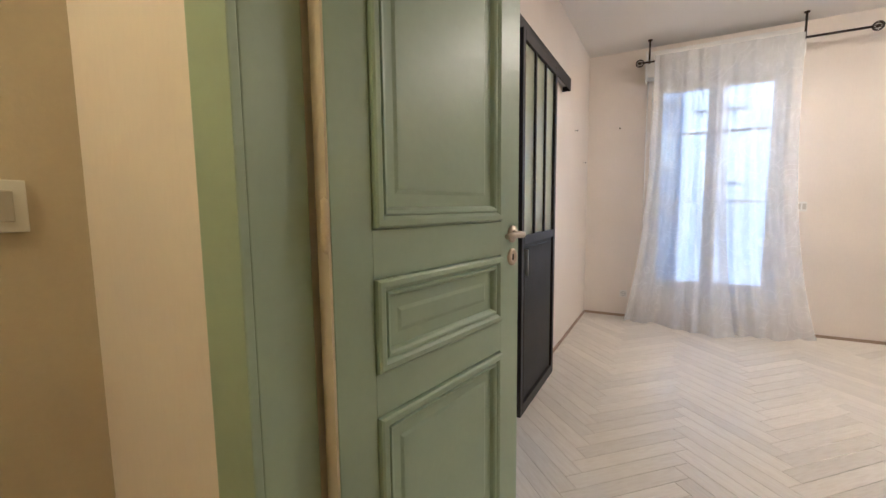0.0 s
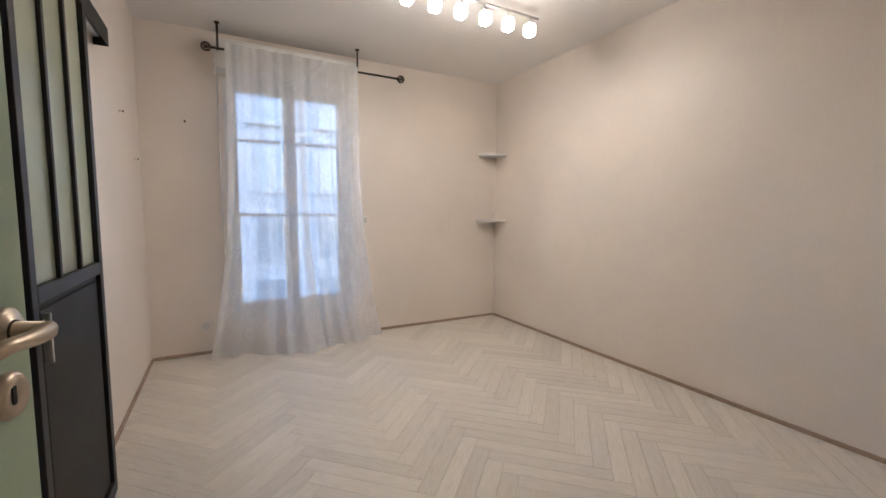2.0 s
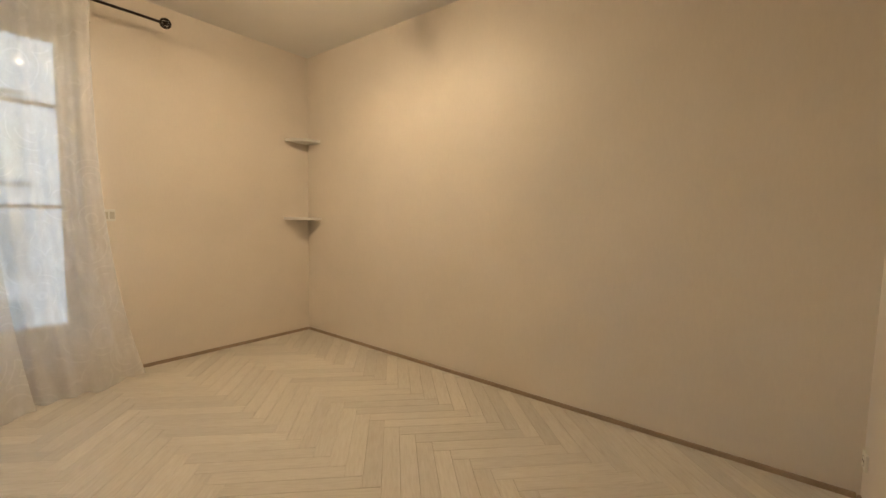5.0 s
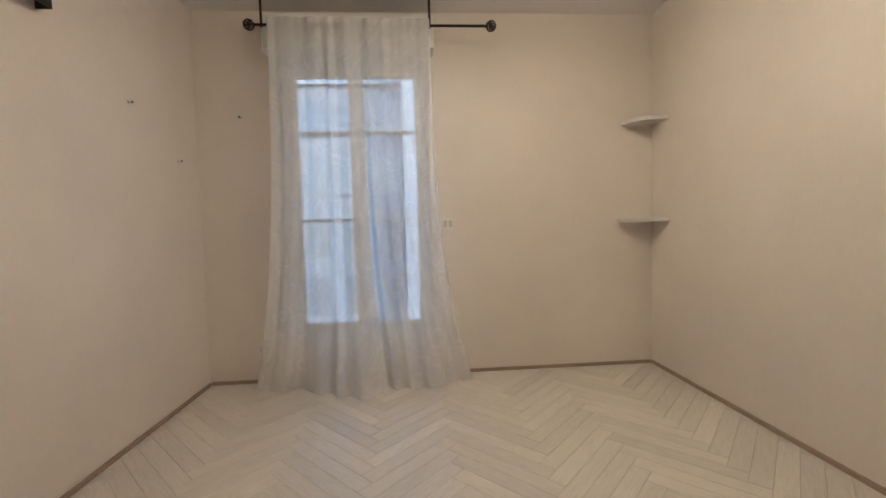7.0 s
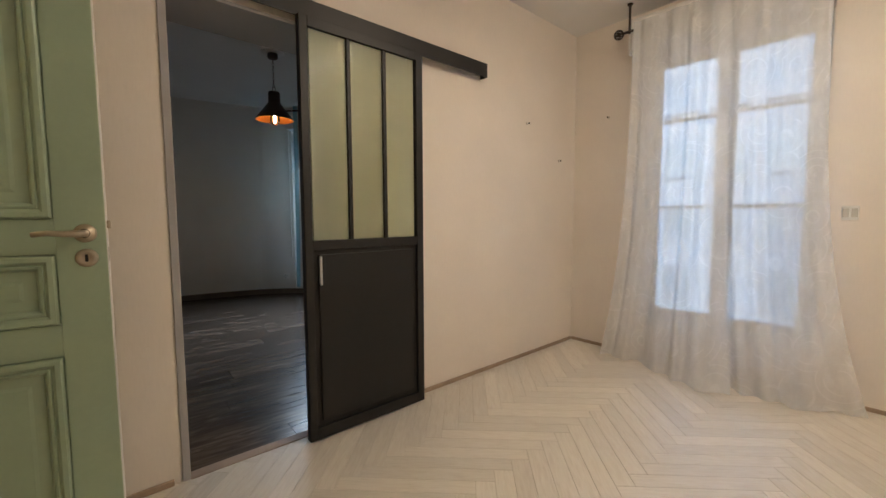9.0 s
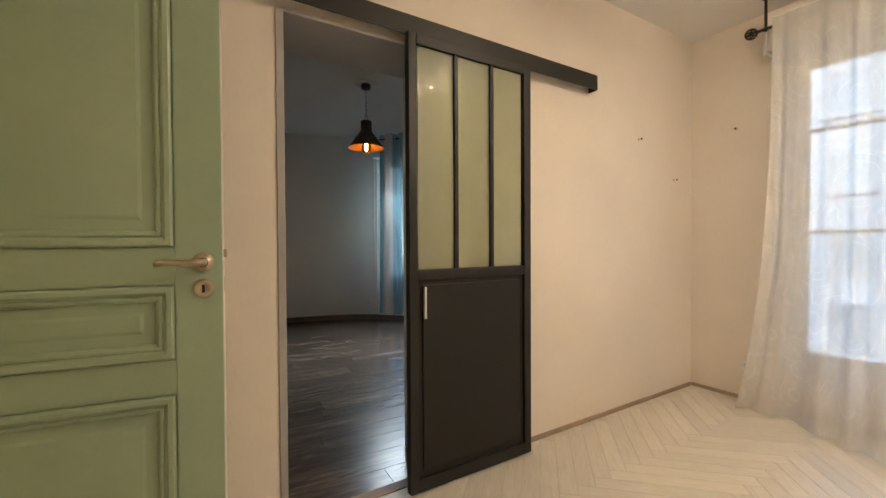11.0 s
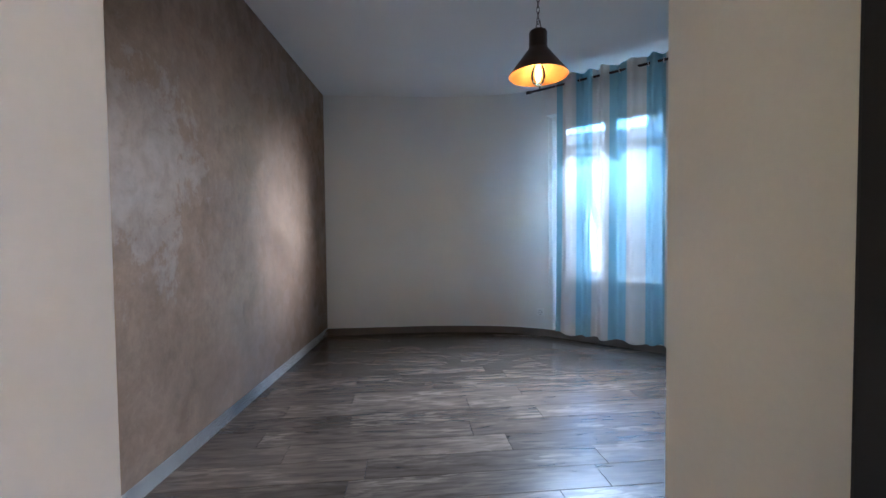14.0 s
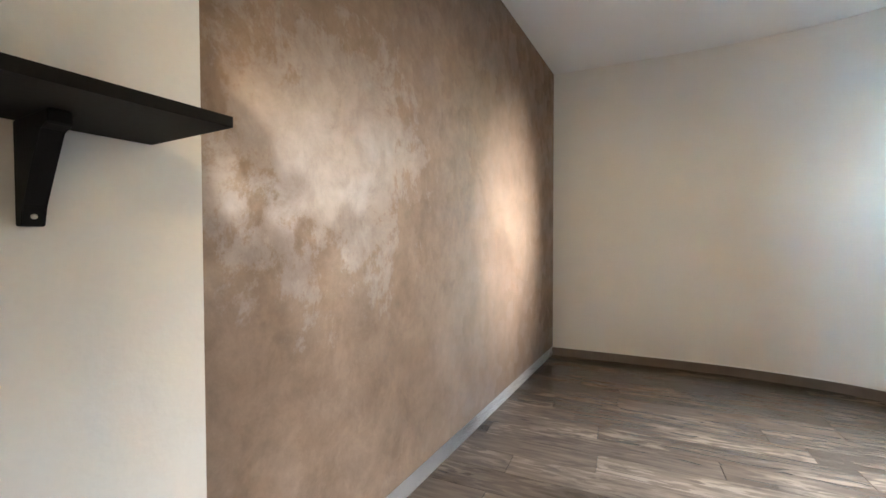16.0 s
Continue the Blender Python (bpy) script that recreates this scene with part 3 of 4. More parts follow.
# ---- curtain rods ----
def cage_ball(bm, centre, r):
    c = Vector(centre)
    for k in range(6):
        a = k * math.pi / 6
        tube(bm, [c + Vector((r * math.cos(s), r * math.sin(s) * math.cos(a), r * math.sin(s) * math.sin(a))) for s in np.linspace(0, math.tau, 17)[:-1]], 0.0035, 5, True)
    bmesh.ops.create_icosphere(bm, subdivisions=2, radius=r * 0.45, matrix=Matrix.Translation(c))


rod = thing("curtain_rod", "black wrought iron curtain rod hung from the ceiling", "curtain rod", pose(0, 0, 0))
bm = bmesh.new()
tube(bm, [(0.52, 3.77, 2.545), (2.12, 3.77, 2.545)], 0.0095, 12)
part("pole", bm, IRON, rod)
for x in (0.495, 2.148):
    bm = bmesh.new()
    cage_ball(bm, (x, 3.77, 2.545), 0.034)
    part("finial", bm, IRON, rod, "wire cage ball finial")
for x in (0.577, 1.716):
    bm = bmesh.new()
    tube(bm, [(x, 3.77, 2.53), (x, 3.77, H - 0.004)], 0.0085, 10)
    lathe(bm, [(0, 0), (0.02, 0.0), (0.02, 0.008), (0, 0.008)], 16, pose(x, 3.77, H - 0.012))
    part("hanger", bm, IRON, rod)

rod2 = thing("curtain_rod", "dark metal curtain rod under the ceiling", "curtain rod", pose(0, 0, 0))
bm = bmesh.new()
tube(bm, [(ROD_A.x, ROD_A.y, 2.60), (ROD_B.x, ROD_B.y, 2.60)], 0.011, 12)
part("pole", bm, IRON, rod2)
for k, p in enumerate((ROD_A, ROD_B)):
    bm = bmesh.new()
    d = rd.normalized() * (-0.05 if k == 0 else 0.05)
    tube(bm, [(p.x, p.y, 2.60), (p.x + d.x, p.y + d.y, 2.60)], 0.016, 12)
    part("finial", bm, IRON, rod2)
for s in (0.06, 0.97):
    p = ROD_A.lerp(ROD_B, s)
    bm = bmesh.new()
    tube(bm, [(p.x, p.y, 2.60), (p.x, p.y, H2 - 0.004)], 0.008, 8)
    part("hanger", bm, IRON, rod2)

for k in range(9):
    p = Vector(hem_two(0.03 + k * 0.117))
    bm = bmesh.new()
    q = rd.normalized()
    turn = Matrix.Translation((p.x, p.y, 2.60)) @ Vector((q.x, q.y, 0)).to_track_quat('Z', 'Y').to_matrix().to_4x4()
    tube(bm, [turn @ Vector((0.021 * math.cos(s), 0.021 * math.sin(s), 0)) for s in np.linspace(0, math.tau, 17)[:-1]], 0.0035, 6, True)
    part("eyelet_ring", bm, STEEL, rod2)

# ---- corner shelves ----
def corner_shelf(z, rx, ry, thick=0.026):
    bm = bmesh.new()
    pts = [(W, L), (W - rx, L)]
    n = 14
    for k in range(1, n):
        a = k / n * math.pi / 2
        pts.append((W - rx * math.cos(a) ** 0.8, L - ry * math.sin(a) ** 0.8))
    pts.append((W, L - ry))
    prism(bm, pts, z - thick, z)
    return tagged(part("corner_shelf", bm, SHELFWHITE), "white rounded corner shelf fixed in the room corner", "shelf", group="corner shelves")


corner_shelf(1.925, 0.25, 0.21)
corner_shelf(1.17, 0.275, 0.225)


# ---- green door ----
DOOR_Y0, DOOR_LEN = -0.135, 0.782
ang = math.atan2(0.088, 0.538)
DM = Matrix.Translation((0.206, DOOR_Y0, 0)) @ Matrix.Rotation(math.pi / 2 - ang, 4, 'Z')
door = thing("door_1", "open sage green panelled wooden door", "door", DM, kind="structure")
# local: x along the leaf from the hinge, y = 0 the visible face (towards the room at -y), z up
PX0, PX1 = 0.112, 0.656
panels = [(0.17, 0.718), (0.826, 1.039), (1.154, 1.985)]
bm = bmesh.new()
zb, zt = 0.012, 2.065
box(bm, 0, 0, zb, PX0 - 0.004, 0.04, zt, 0.002)
box(bm, PX1 + 0.004, 0, zb, DOOR_LEN, 0.04, zt, 0.002)
levels = [zb] + [v for p in panels for v in p] + [zt]
for lo, hi in zip(levels[::2], levels[1::2]):
    box(bm, PX0 - 0.004, 0, lo + (0.004 if lo > zb else 0), PX1 + 0.004, 0.04, hi - (0.004 if hi < zt else 0))
part("leaf_frame", bm, GREEN, door)
PROFILE = [(-0.004, 0.0), (-0.0035, -0.005), (-0.0005, -0.005), (0.0, 0.009), (0.005, 0.013), (0.017, 0.013), (0.023, 0.008), (0.026, 0.003), (0.029, 0.003), (0.031, 0.008), (0.037, 0.007), (0.042, 0.002), (0.046, -0.009), (0.076, -0.009), (0.086, -0.006)]
for lo, hi in panels:
    bm = bmesh.new()
    loops = []
    for inset, rise in PROFILE:
        loops.append([bm.verts.new(p) for p in ((PX0 + inset, -rise, lo + inset), (PX1 - inset, -rise, lo + inset), (PX1 - inset, -rise, hi - inset), (PX0 + inset, -rise, hi - inset))])
    for A, B in zip(loops, loops[1:]):
        for k in range(4):
            bm.faces.new((A[k], A[(k + 1) % 4], B[(k + 1) % 4], B[k]))
    bm.faces.new(loops[-1])
    back = [bm.verts.new((v.co.x, 0.036, v.co.z)) for v in loops[0]]
    for k in range(4):
        bm.faces.new((loops[0][k], loops[0][(k + 1) % 4], back[(k + 1) % 4], back[k]))
    bm.faces.new(back[::-1])
    part("panel", bm, GREEN, door, "recessed panel with raised moulding")
bm = bmesh.new()
box(bm, -0.006, 0.002, zb, 0.0, 0.038, zt)
part("hinge_edge", bm, BARE, door, "bare wooden hinge edge")
for z in (0.3, 1.165, 1.85):
    bm = bmesh.new()
    lathe(bm, [(0, 0.055), (0.006, 0.05), (0.008, 0.045), (0.008, -0.045), (0.006, -0.05), (0, -0.055)], 14, pose(-0.014, 0.0, z))
    part("hinge", bm, mat("painted_hinge", (0.66, 0.55, 0.36), 0.5), door)
bm = bmesh.new()
HX, HZ = 0.732, 1.106
lathe(bm, [(0, 0), (0.029, 0.0), (0.029, 0.006), (0.024, 0.010), (0.012, 0.012), (0.010, 0.040), (0, 0.040)], 24, pose(HX, -0.001, HZ, 90))
tube(bm, [(HX + 0.006, -0.042, HZ), (HX - 0.012, -0.048, HZ), (HX - 0.04, -0.050, HZ), (HX - 0.08, -0.050, HZ + 0.003), (HX - 0.114, -0.046, HZ - 0.001)], [0.009, 0.011, 0.0095, 0.0085, 0.008], 12)
part("lever_handle", bm, NICKEL, door, "aged nickel lever handle")
bm = bmesh.new()
lathe(bm, [(0, 0.006), (0.010, 0.006), (0.016, 0.010), (0.024, 0.010), (0.029, 0.004), (0.029, 0)], 24, pose(HX, -0.001, 1.028, 90))
es = part("escutcheon", bm, NICKEL, door)
bm = bmesh.new()
box(bm, HX - 0.004, -0.0085, 1.016, HX + 0.004, -0.006, 1.040, 0.002)
part("keyhole", bm, DARKHOLE, es)
bm = bmesh.new()
box(bm, DOOR_LEN, 0.003, zb + 0.003, DOOR_LEN + 0.002, 0.037, zt - 0.003)
part("lock_edge", bm, WHITE, door, "white painted lock edge")
bm = bmesh.new()
box(bm, DOOR_LEN + 0.002, 0.012, 1.120, DOOR_LEN + 0.012, 0.028, 1.146, 0.003)
part("latch", bm, NICKEL, door)
bm = bmesh.new()
box(bm, DOOR_LEN + 0.0021, 0.016, 1.015, DOOR_LEN + 0.0030, 0.024, 1.060)
part("bolt_slot", bm, FRAMEGREY, door)
# dark torus put where the rose has only a shaded gap
bm = bmesh.new()
tube(bm, [(HX + 0.0125 * math.cos(a), -0.0135, HZ + 0.0125 * math.sin(a)) for a in np.linspace(0, math.tau, 19)[:-1]], 0.0016, 6, True)
part("neck_gap_shade", bm, DARKHOLE, door)

# ---- sliding door ----
SY0, SY1, SX0, SX1, SZ0, SZ1 = 1.393, 2.135, 0.066, 0.104, 0.012, 2.110
sd = thing("sliding_door", "black workshop sliding door with frosted panes", "door", pose(0, 0, 0))
for n, b in (("stile", (SX0, SY0, SZ0, SX1, SY0 + 0.042, SZ1)), ("stile", (SX0, SY1 - 0.046, SZ0, SX1, SY1, SZ1)), ("rail", (SX0, SY0 + 0.042, SZ0, SX1, SY1 - 0.046, SZ0 + 0.06)),
             ("rail", (SX0, SY0 + 0.042, 2.06, SX1, SY1 - 0.046, SZ1)), ("rail", (SX0, SY0 + 0.042, 0.988, SX1, SY1 - 0.046, 1.037))):
    bm = bmesh.new()
    box(bm, *b, 0.003)
    part(n, bm, BLACK, sd)
gy0, gy1 = SY0 + 0.042, SY1 - 0.046
gw = (gy1 - gy0) / 3
for k in (1, 2):
    bm = bmesh.new()
    box(bm, SX0 + 0.004, gy0 + gw * k - 0.011, 1.037, SX1 - 0.004, gy0 + gw * k + 0.011, 2.06, 0.003)
    part("glazing_bar", bm, BLACK, sd)
for k in range(3):
    bm = bmesh.new()
    box(bm, 0.080, gy0 + gw * k + 0.012, 1.038, 0.088, gy0 + gw * (k + 1) - 0.012, 2.059)
    part("pane", bm, FROST, sd, "frosted greenish glass pane")
bm = bmesh.new()
box(bm, 0.074, gy0, 0.07, 0.088, gy1, 0.988)
box(bm, 0.088, gy0 + 0.03, 0.10, 0.096, gy1 - 0.03, 0.965, 0.005)
part("lower_panel", bm, BLACKP, sd)
bm = bmesh.new()
box(bm, SX1 - 0.002, 1.462, 0.812, SX1 + 0.014, 1.474, 0.958, 0.003)
part("pull_handle", bm, STEEL, sd, "slim brushed steel pull handle")
rail = thing("sliding_rail", "black steel sliding door track cover on the wall", "rail", pose(0, 0, 0))
bm = bmesh.new()
box(bm, 0.0, 0.72, 2.198, 0.065, 2.745, 2.204)
box(bm, 0.060, 0.72, 2.112, 0.065, 2.745, 2.198)
box(bm, 0.0, 2.740, 2.112, 0.060, 2.745, 2.198)
part("cover", bm, BLACK, rail)
bm = bmesh.new()
box(bm, 0.002, 0.73, 2.15, 0.03, 2.735, 2.19)
part("track", bm, STEEL, rail)


# ---- ceiling lamp of the white room ----
lamp = thing("ceiling_lamp", "chrome bar ceiling lamp with seven lit glass cubes", "lamp", pose(0, 0, 0))
LY = 2.42
bm = bmesh.new()
tube(bm, [(1.38, LY, 2.695), (2.70, LY, 2.695)], 0.010, 12)
part("bar", bm, STEEL, lamp)
bm = bmesh.new()
box(bm, 1.86, LY - 0.05, 2.72, 2.20, LY + 0.05, H - 0.002, 0.006)
box(bm, 2.02, LY - 0.01, 2.69, 2.04, LY + 0.01, 2.72)
part("canopy", bm, STEEL, lamp)
for k in range(7):
    x = 2.62 - 0.197 * k
    bm = bmesh.new()
    tube(bm, [(x, LY, 2.69), (x, LY, 2.640)], 0.008, 10)
    lathe(bm, [(0, 0.0), (0.022, 0), (0.022, 0.016), (0, 0.016)], 16, pose(x, LY, 2.642))
    s = part("socket", bm, STEEL, lamp)
    bm = bmesh.new()
    box(bm, x - 0.034, LY - 0.034, 2.565, x + 0.034, LY + 0.034, 2.635, 0.008)
    # plate added over the cube to block its light towards the ceiling
    cap = bmesh.new()
    box(cap, x - 0.037, LY - 0.037, 2.6365, x + 0.037, LY + 0.037, 2.641, 0.001)
    part("cap", cap, STEEL, lamp, "square metal cap added to keep light off the ceiling")
    part("cube_shade", bm, CUBEGLOW, lamp, "lit opal glass cube")
    bm = bmesh.new()
    box(bm, x - 0.025, LY - 0.025, 2.560, x + 0.025, LY + 0.025, 2.564)
    part("bulb", bm, CUBEBULB, lamp, "bright bulb end")

# ---- pendant of the brown room ----
PXY = (-2.16, 2.085)
pend = thing("pendant_lamp", "bronze pendant lamp with lit filament bulb", "lamp", pose(PXY[0], PXY[1], 0))
bm = bmesh.new()
lathe(bm, [(0, H2), (0.11, H2 - 0.002), (0.10, H2 - 0.012), (0, H2 - 0.013)], 32)
part("rose", bm, CEILING, pend)
bm = bmesh.new()
lathe(bm, [(0, H2 - 0.012), (0.048, H2 - 0.014), (0.048, H2 - 0.05), (0.04, H2 - 0.062), (0, H2 - 0.064)], 24)
part("canopy", bm, SHADEOUT, pend)
for k in range(8):
    bm = bmesh.new()
    z = H2 - 0.085 - k * 0.033
    a = k % 2 * math.pi / 2
    tube(bm, [(0.009 * math.cos(s) * math.cos(a), 0.009 * math.cos(s) * math.sin(a), z + 0.021 * math.sin(s)) for s in np.linspace(0, math.tau, 13)[:-1]], 0.0022, 6, True)
    part("chain_link", bm, SHADEOUT, pend)
bm = bmesh.new()
tube(bm, [(-0.045, 0, 2.37), (-0.03, 0, 2.43), (0, 0, 2.445), (0.03, 0, 2.43), (0.045, 0, 2.37)], 0.003, 8)
part("bail", bm, SHADEOUT, pend)
bm = bmesh.new()
lathe(bm, [(0, 2.385), (0.05, 2.382), (0.055, 2.37), (0.055, 2.285), (0.062, 2.27), (0.178, 2.118), (0.180, 2.112)], 36)
sh = part("shade", bm, SHADEOUT, pend)
bm = bmesh.new()
lathe(bm, [(0.178, 2.1125), (0.174, 2.119), (0.060, 2.265), (0.052, 2.28), (0.052, 2.37), (0, 2.372)], 36)
part("lining", bm, SHADEIN, pend, "copper coloured inner lining")
bm = bmesh.new()
lathe(bm, [(0, 2.055), (0.018, 2.058), (0.036, 2.075), (0.046, 2.105), (0.042, 2.14), (0.026, 2.18), (0.016, 2.20), (0, 2.20)], 20)
g = part("bulb", bm, PANE, pend, "clear globe bulb")
g.visible_shadow = False
bm = bmesh.new()
lathe(bm, [(0, 2.085), (0.010, 2.09), (0.013, 2.11), (0.011, 2.15), (0, 2.16)], 12)
part("filament", bm, BULBGLOW, pend, "glowing filament")
bm = bmesh.new()
lathe(bm, [(0, 2.20), (0.02, 2.20), (0.022, 2.24), (0.02, 2.29), (0, 2.29)], 16)
part("socket", bm, DARKHOLE, pend)

# ---- hallway lamp: unseen, added for the warm light on the hallway walls ----
hl = thing("hallway_lamp", "unseen warm globe lamp assumed on the hallway ceiling", "lamp", pose(-0.02, -1.5, 0))
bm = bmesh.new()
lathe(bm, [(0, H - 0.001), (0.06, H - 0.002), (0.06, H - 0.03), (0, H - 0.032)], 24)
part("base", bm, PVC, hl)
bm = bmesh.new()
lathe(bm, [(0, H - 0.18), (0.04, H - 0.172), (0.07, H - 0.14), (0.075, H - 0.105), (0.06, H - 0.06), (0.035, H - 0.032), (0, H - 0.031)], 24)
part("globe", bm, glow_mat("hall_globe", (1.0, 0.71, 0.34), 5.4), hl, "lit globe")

# ---- black shelf ----
bs = thing("wall_shelf", "black painted wooden shelf on triangular brackets", "shelf", Matrix.Translation((-1.03, 0.18, 0)) @ Matrix.Rotation(math.atan2(-0.126, 0.89), 4, 'Z'))
bm = bmesh.new()
box(bm, 0.088, 0.0, 1.317, 0.83, 0.232, 1.334, 0.0015)
part("board", bm, SHELFBLACK, bs)
for x in (0.252, 0.70):
    bm = bmesh.new()
    yz = [(0.0, 1.168), (0.0, 1.317), (0.120, 1.317), (0.120, 1.298), (0.092, 1.294), (0.060, 1.244), (0.026, 1.196), (0.022, 1.168)]
    A = [bm.verts.new((x - 0.013, y, z)) for y, z in yz]
    B = [bm.verts.new((x + 0.013, y, z)) for y, z in yz]
    bm.faces.new(A)
    bm.faces.new(B[::-1])
    for i in range(len(yz)):
        j = (i + 1) % len(yz)
        bm.faces.new((A[i], B[i], B[j], A[j]))
    bmesh.ops.bevel(bm, geom=bm.edges[:], offset=0.002, segments=1, affect='EDGES')
    br = part("bracket", bm, SHELFBLACK, bs)
    bm = bmesh.new()
    lathe(bm, [(0, 0.003), (0.0025, 0.0025), (0.004, 0.0)], 12, pose(x, 0.0240, 1.182, -90))
    part("screw_head", bm, STEEL, br)

# ---- bookcase ----
bk = thing("bookcase", "tall narrow white open bookcase, empty", "bookcase", pose(-2.53, 3.66, 0))
BW, BD, BH = 0.62, 0.29, 2.45
bm = bmesh.new()
box(bm, 0, 0, 0, 0.02, BD, BH, 0.002)
part("side", bm, SHELFWHITE, bk)
bm = bmesh.new()
box(bm, BW - 0.02, 0, 0, BW, BD, BH, 0.002)
part("side", bm, SHELFWHITE, bk)
bm = bmesh.new()
box(bm, 0.02, BD - 0.008, 0.0, BW - 0.02, BD, BH)
part("back", bm, SHELFWHITE, bk)
bm = bmesh.new()
box(bm, 0.02, 0.02, 0.0, BW - 0.02, 0.035, 0.06)
part("plinth", bm, SHELFWHITE, bk)
for k in range(9):
    bm = bmesh.new()
    z = 0.06 + k * (BH - 0.08) / 8
    box(bm, 0.02, 0.002, z, BW - 0.02, BD - 0.008, z + 0.02, 0.0015)
    part("shelf_board", bm, SHELFWHITE, bk)


# ---- switches, sockets, screws ----
def plate(name, label, m, w, h, kind_of):
    t = thing(name, label, "switch" if kind_of != "socket" else "socket", m)
    bm = bmesh.new()
    box(bm, -w / 2, -0.011, -h / 2, w / 2, 0, h / 2, 0.003)
    part("plate", bm, PVC, t)
    if kind_of == "socket":
        bm = bmesh.new()
        lathe(bm, [(0.021, 0.0115), (0.0205, 0.004), (0, 0.003)], 20, pose(0, 0, 0, 90))
        lathe(bm, [(0.024, 0.0112), (0.021, 0.0118)], 20, pose(0, 0, 0, 90))
        part("well", bm, mat("socket_well", (0.30, 0.29, 0.27), 0.4), t)
        bm = bmesh.new()
        for dx in (-0.0095, 0.0095):
            box(bm, dx - 0.003, -0.0125, -0.003, dx + 0.003, -0.004, 0.003)
        part("pin_hole", bm, DARKHOLE, t)
    else:
        for dx in ((-0.25, 0.25) if kind_of == "double" else (0,)):
            bm = bmesh.new()
            box(bm, dx * w - w * 0.18, -0.016, -h * 0.3, dx * w + w * 0.18, -0.009, h * 0.3, 0.003)
            part("rocker", bm, ROCKER, t)
    return t


def rot_to(nx, ny):
    return math.degrees(math.atan2(nx, -ny))


plate("shutter_switch", "white roller shutter switch on the cream wall", pose(1.825, L, 1.168), 0.075, 0.085, "double")
plate("wall_socket", "white power socket low on the window wall", pose(0.402, L, 0.25), 0.07, 0.07, "socket")
plate("wall_socket", "white power socket on the entry wall", pose(3.40, E1, 0.20, 0, 0, 180), 0.07, 0.07, "socket")
plate("light_switch", "old cream light switch on the hallway wall", pose(-0.43, -0.42, 1.21, 0, 0, 90), 0.07, 0.11, "switch")
plate("wall_socket", "white power socket low on the curved wall", pose(-4.152, 2.892, 0.262, 0, 0, rot_to(0.86, -0.51)), 0.08, 0.08, "socket")
plate("wall_socket", "white double power socket beside the bookcase", pose(-3.13, 3.854, 0.24, 0, 0, rot_to(0.61, -0.79)), 0.12, 0.08, "socket")
plate("shutter_switch", "small grey shutter switch beside the corner window", pose(-3.095, 3.882, 1.172, 0, 0, rot_to(0.61, -0.79)), 0.045, 0.09, "switch")


def screw(m, label="small metal screw sticking out of the plaster wall"):
    t = thing("wall_screw", label, "screw", m, "wall screws")
    bm = bmesh.new()
    tube(bm, [(0, 0, 0), (0, -0.022, 0.001)], 0.003, 8)
    part("shank", bm, STEEL, t)
    bm = bmesh.new()
    lathe(bm, [(0, 0.026), (0.006, 0.025), (0.008, 0.021), (0.003, 0.019)], 12, pose(0, 0, 0, 90))
    part("head", bm, IRON, t)
    bm = bmesh.new()
    lathe(bm, [(0, 0.001), (0.009, 0.001), (0.010, 0)], 12, pose(0, 0, 0, 90))
    part("plug", bm, GROUT, t)


# patch of repaired plaster, built as a thin raised plate
bm = bmesh.new()
box(bm, 2.82, L - 0.004, 1.08, 2.88, L, 1.28, 0.0015)
tagged(part("plaster_patch", bm, PLASTER), "faint rectangular patch of repaired plaster on the cream wall", "cover plate")
screw(pose(0.316, L, 1.99))
screw(pose(0, 3.284, 1.889, 0, 0, 90))
screw(pose(0, 3.742, 1.635, 0, 0, 90))
screw(pose(2.39, E1, 1.86, 0, 0, 180))

# ---- skirting of the brown room ----
def skirting(name, pts, height, thick, material, label):
    p = [Vector(q) for q in pts]
    inner = []
    for i, a in enumerate(p):
        d = (p[min(i + 1, len(p) - 1)] - p[max(i - 1, 0)]).normalized()
        inner.append(a - Vector((-d.y, d.x)) * thick)
    bm = bmesh.new()
    prism(bm, [tuple(a) for a in p] + [tuple(a) for a in inner[::-1]], 0, height)
    return tagged(part(name, bm, material), label, "baseboard", kind="structure")


skirting("baseboard_back", left_pts, 0.075, 0.012, SKIRT, "dark wood-look skirting along the curved wall")
skirting("baseboard_front", [(WIN_A.x, WIN_A.y)] + right_pts, 0.075, 0.012, SKIRT, "dark wood-look skirting under the window")
skirting("trim_back", left_pts, 0.083, 0.006, WHITE, "thin white bead above the dark skirting")
skirting("trim_front", [(WIN_A.x, WIN_A.y)] + right_pts, 0.083, 0.006, WHITE, "thin white bead above the dark skirting")
skirting("baseboard_feature", [P_BR0, P_BR1], 0.085, -0.014, WHITE, "white skirting with worn paint under the brown wall")

# ---- outside ----
built("ground", [(-400, -400, -4.2, 400, 400, -4.0)], ASPHALT, "grey street far below the windows", "ground")


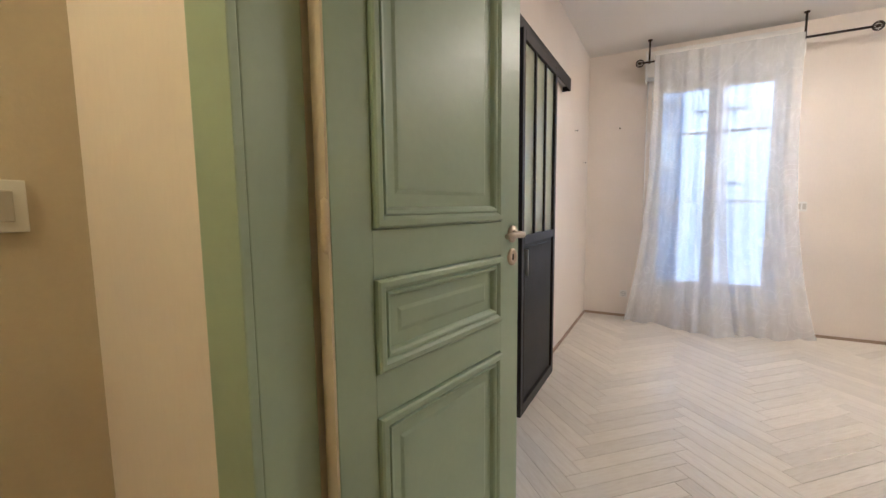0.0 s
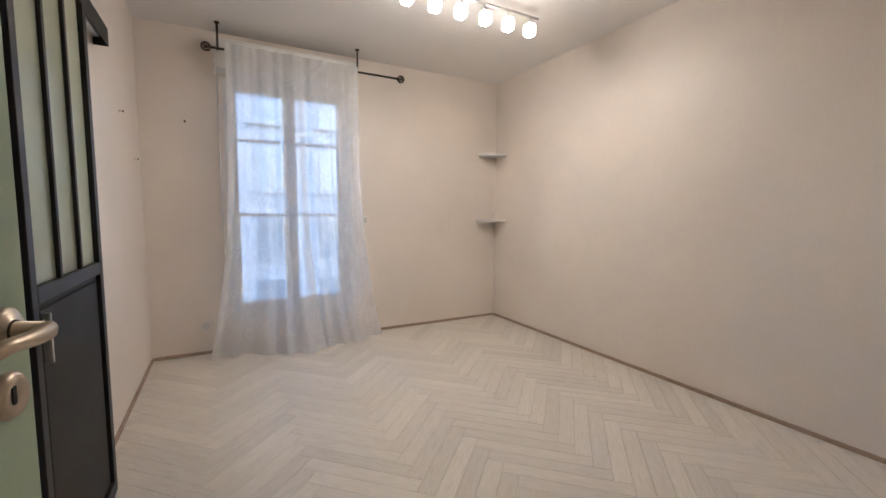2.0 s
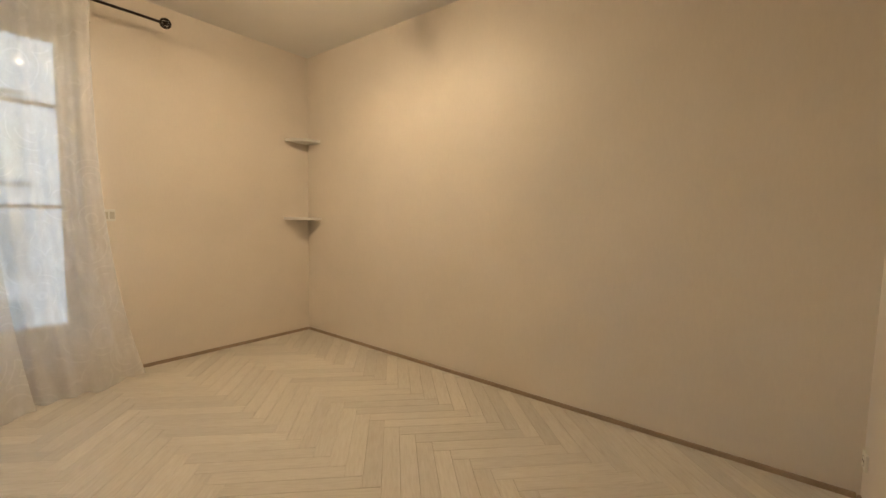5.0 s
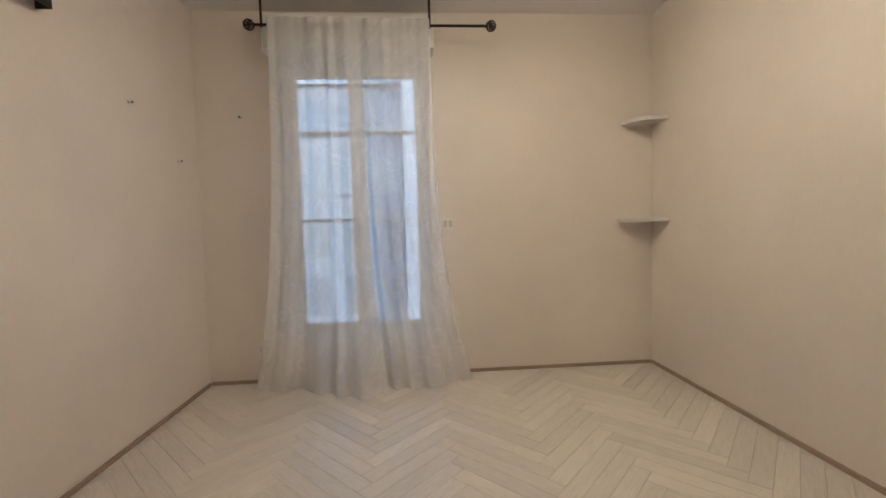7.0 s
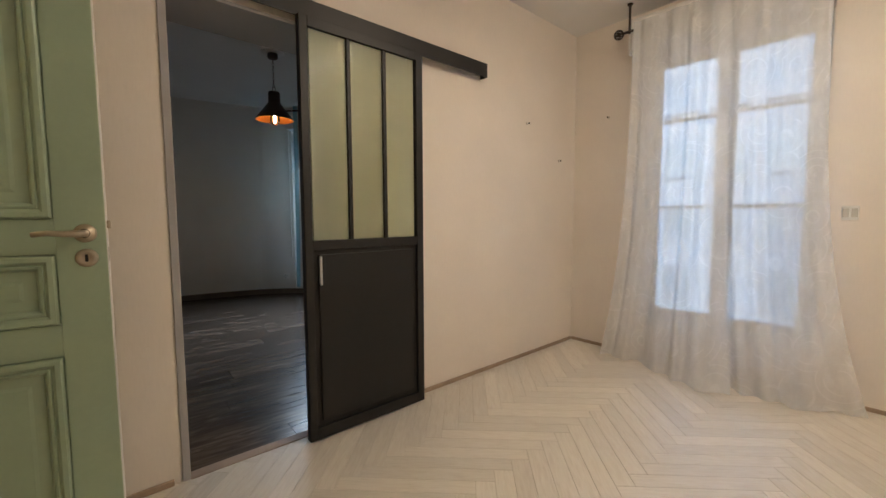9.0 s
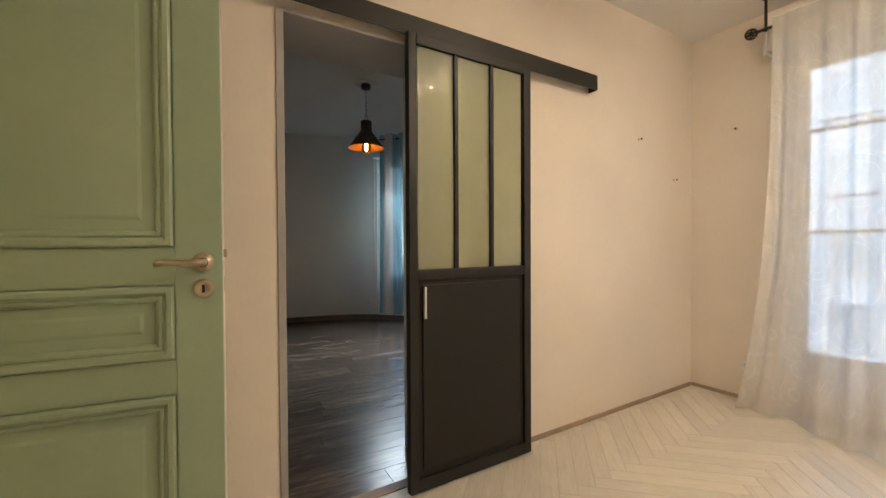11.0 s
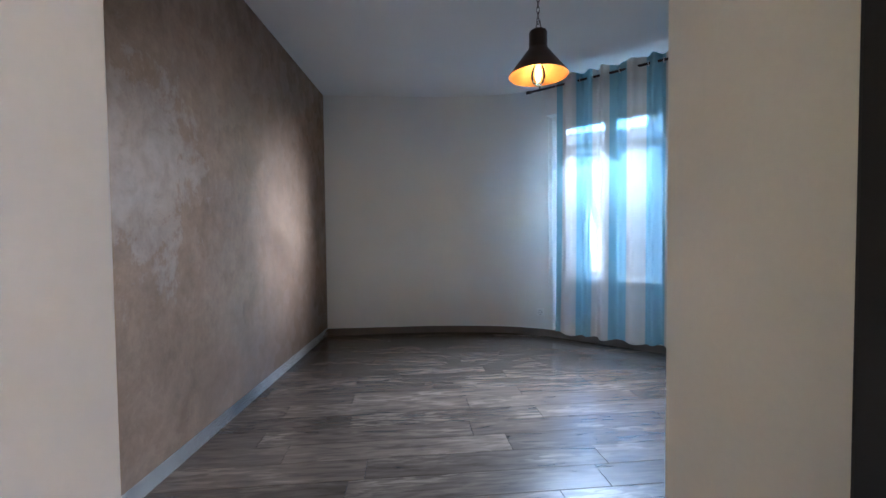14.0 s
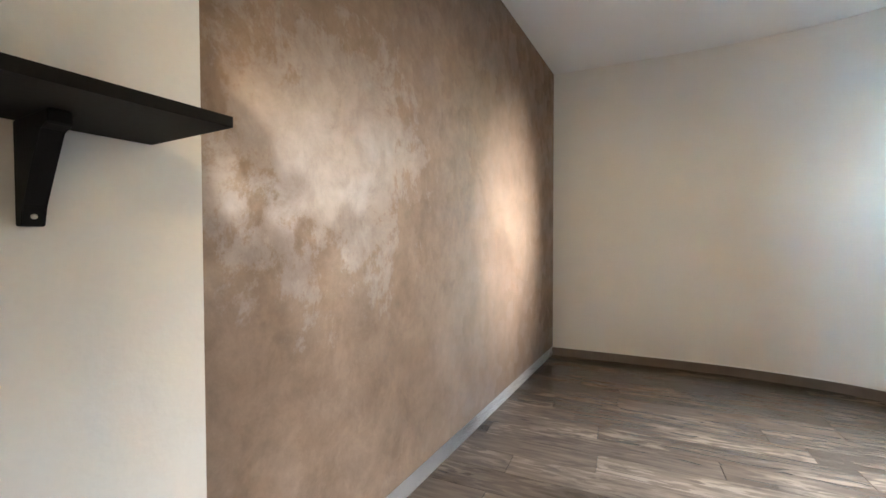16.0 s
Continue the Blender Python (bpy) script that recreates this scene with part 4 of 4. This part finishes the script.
def house(name, label, m, w, d, h, floors, cols, roof):
    t = thing(name, label, "building", m)
    bm = bmesh.new()
    box(bm, 0, 0, 0, w, d, h)
    part("wall", bm, FACADE, t)
    bm = bmesh.new()
    prism(bm, [(-0.3, -0.3), (w + 0.3, -0.3), (w + 0.3, d + 0.3), (-0.3, d + 0.3)], h, h + roof)
    part("roof", bm, ROOFGREY, t)
    fh, cw = h / floors, w / cols
    bm = bmesh.new()
    box(bm, -0.6, -0.05, -0.9, 0.6, 0.06, 0.9)
    me = mesh_of("window", bm, FARGLASS)
    bm = bmesh.new()
    box(bm, -0.8, -0.18, -1.05, 0.8, -0.02, -0.92)
    me2 = mesh_of("sill", bm, FACADE)
    for f in range(floors):
        for c in range(cols):
            for n, mm in (("window", me), ("sill", me2)):
                o = new(n, mm)
                o.location = ((c + 0.5) * cw, 0, (f + 0.5) * fh)
                o.parent = t
    return t


house("apartment_building", "pale apartment building across the street", pose(-9.0, 24, -4.0), 10.5, 10, 13.0, 4, 5, 0.6)
house("apartment_building", "tall pale apartment building across the street", pose(1.2, 19, -4.0), 18, 10, 17, 6, 7, 0.8)
house("apartment_building", "long pale apartment building across the side street", pose(-32.4, -2.0, -4.0, 0, 0, 58.5), 33, 10, 10.5, 4, 12, 0.7)
house("apartment_building", "pale apartment tower with rows of windows", pose(-31.0, 23.0, -4.0, 0, 0, 52), 16, 12, 23, 8, 7, 0.8)


# ---- floors, board by board ----
def board_mesh(name, l, w, material, gap=0.0006, thick=0.006):
    bm = bmesh.new()
    a, b = l / 2 - gap, w / 2 - gap
    c = 0.0012
    lo = [bm.verts.new((x, y, -thick)) for x, y in ((-a, -b), (a, -b), (a, b), (-a, b))]
    md = [bm.verts.new((x, y, -c)) for x, y in ((-a, -b), (a, -b), (a, b), (-a, b))]
    hi = [bm.verts.new((x, y, 0)) for x, y in ((-a + c, -b + c), (a - c, -b + c), (a - c, b - c), (-a + c, b - c))]
    for A, B in ((lo, md), (md, hi)):
        for k in range(4):
            bm.faces.new((A[k], A[(k + 1) % 4], B[(k + 1) % 4], B[k]))
    bm.faces.new(hi)
    return mesh_of(name, bm, material)


def lay(name, me, l, w, c, turn, parent, bounds):
    """One board in its place; boards that pass the bounds are sawn off there."""
    x0, y0, x1, y1 = bounds
    m = Matrix.Translation((c.x, c.y, 0)) @ Matrix.Rotation(turn, 4, 'Z')
    pts = [m @ Vector((sx * l / 2, sy * w / 2, 0)) for sx in (-1, 1) for sy in (-1, 1)]
    if all(p.x < x0 for p in pts) or all(p.x > x1 for p in pts) or all(p.y < y0 for p in pts) or all(p.y > y1 for p in pts):
        return
    data = me
    if any(not (x0 <= p.x <= x1 and y0 <= p.y <= y1) for p in pts):
        bm = bmesh.new()
        bm.from_mesh(me)
        inv = m.inverted()
        for co, no in (((x0, 0, 0), (-1, 0, 0)), ((x1, 0, 0), (1, 0, 0)), ((0, y0, 0), (0, -1, 0)), ((0, y1, 0), (0, 1, 0))):
            bmesh.ops.bisect_plane(bm, geom=bm.verts[:] + bm.edges[:] + bm.faces[:], plane_co=inv @ Vector(co), plane_no=inv.to_3x3() @ Vector(no), clear_outer=True)
        if not bm.faces:
            bm.free()
            return
        data = bpy.data.meshes.new(name)
        bm.to_mesh(data)
        bm.free()
        data.materials.append(me.materials[0])
    o = new(name, data)
    o.matrix_world = m
    o.parent = parent


floor1 = built("floor", [(-0.01, E1 - 0.12, -0.08, W, L, -0.005)], GROUT, "whitewashed herringbone wood-look floor", "floor")
HB_L, HB_W, HB_ANG, HB_X, HB_Y = 0.60, 0.6 / 7, 45.0, 0.493, 0.112
me = board_mesh("board", HB_L, HB_W, HERRING)
rot = Matrix.Translation((HB_X, HB_Y, 0)) @ Matrix.Rotation(radians(HB_ANG), 4, 'Z')
n = round(HB_L / HB_W)
for i in range(-70, 70):
    for j in range(-14, 14):
        # one board along u and one along v for each step of the zigzag
        for turn in (0, 1):
            u0, v0 = i * HB_W + j * HB_L, i * HB_W - j * HB_L
            if turn == 0:
                cu, cvv = u0 + HB_L / 2, v0 + HB_W / 2
            else:
                cu, cvv = u0 + HB_W / 2, v0 + HB_W + HB_L / 2
            c = rot @ Vector((cu, cvv, 0))
            lay("board", me, HB_L, HB_W, c, radians(HB_ANG + 90 * turn), floor1, (0.002, E1 - 0.1, W - 0.002, L - 0.002))

floor2 = built("floor_brown_room", [(-5.0, -0.2, -0.08, -0.012, 4.6, -0.005)], VINYLGAP, "dark weathered wood-look plank floor", "floor")
VL, VW, VANG = 1.20, 0.18, 87.0
me = board_mesh("plank", VL, VW, VINYL, 0.0008)
rnd = random.Random(5)
rv = Matrix.Rotation(radians(VANG), 4, 'Z')
for r in range(-8, 48):
    shift_x = rnd.uniform(0, VL)
    for k in range(-3, 7):
        c = rv @ Vector((k * VL + shift_x, r * VW, 0))
        lay("plank", me, VL, VW, c, radians(VANG), floor2, (-4.66, -0.05, -0.052, 4.2))
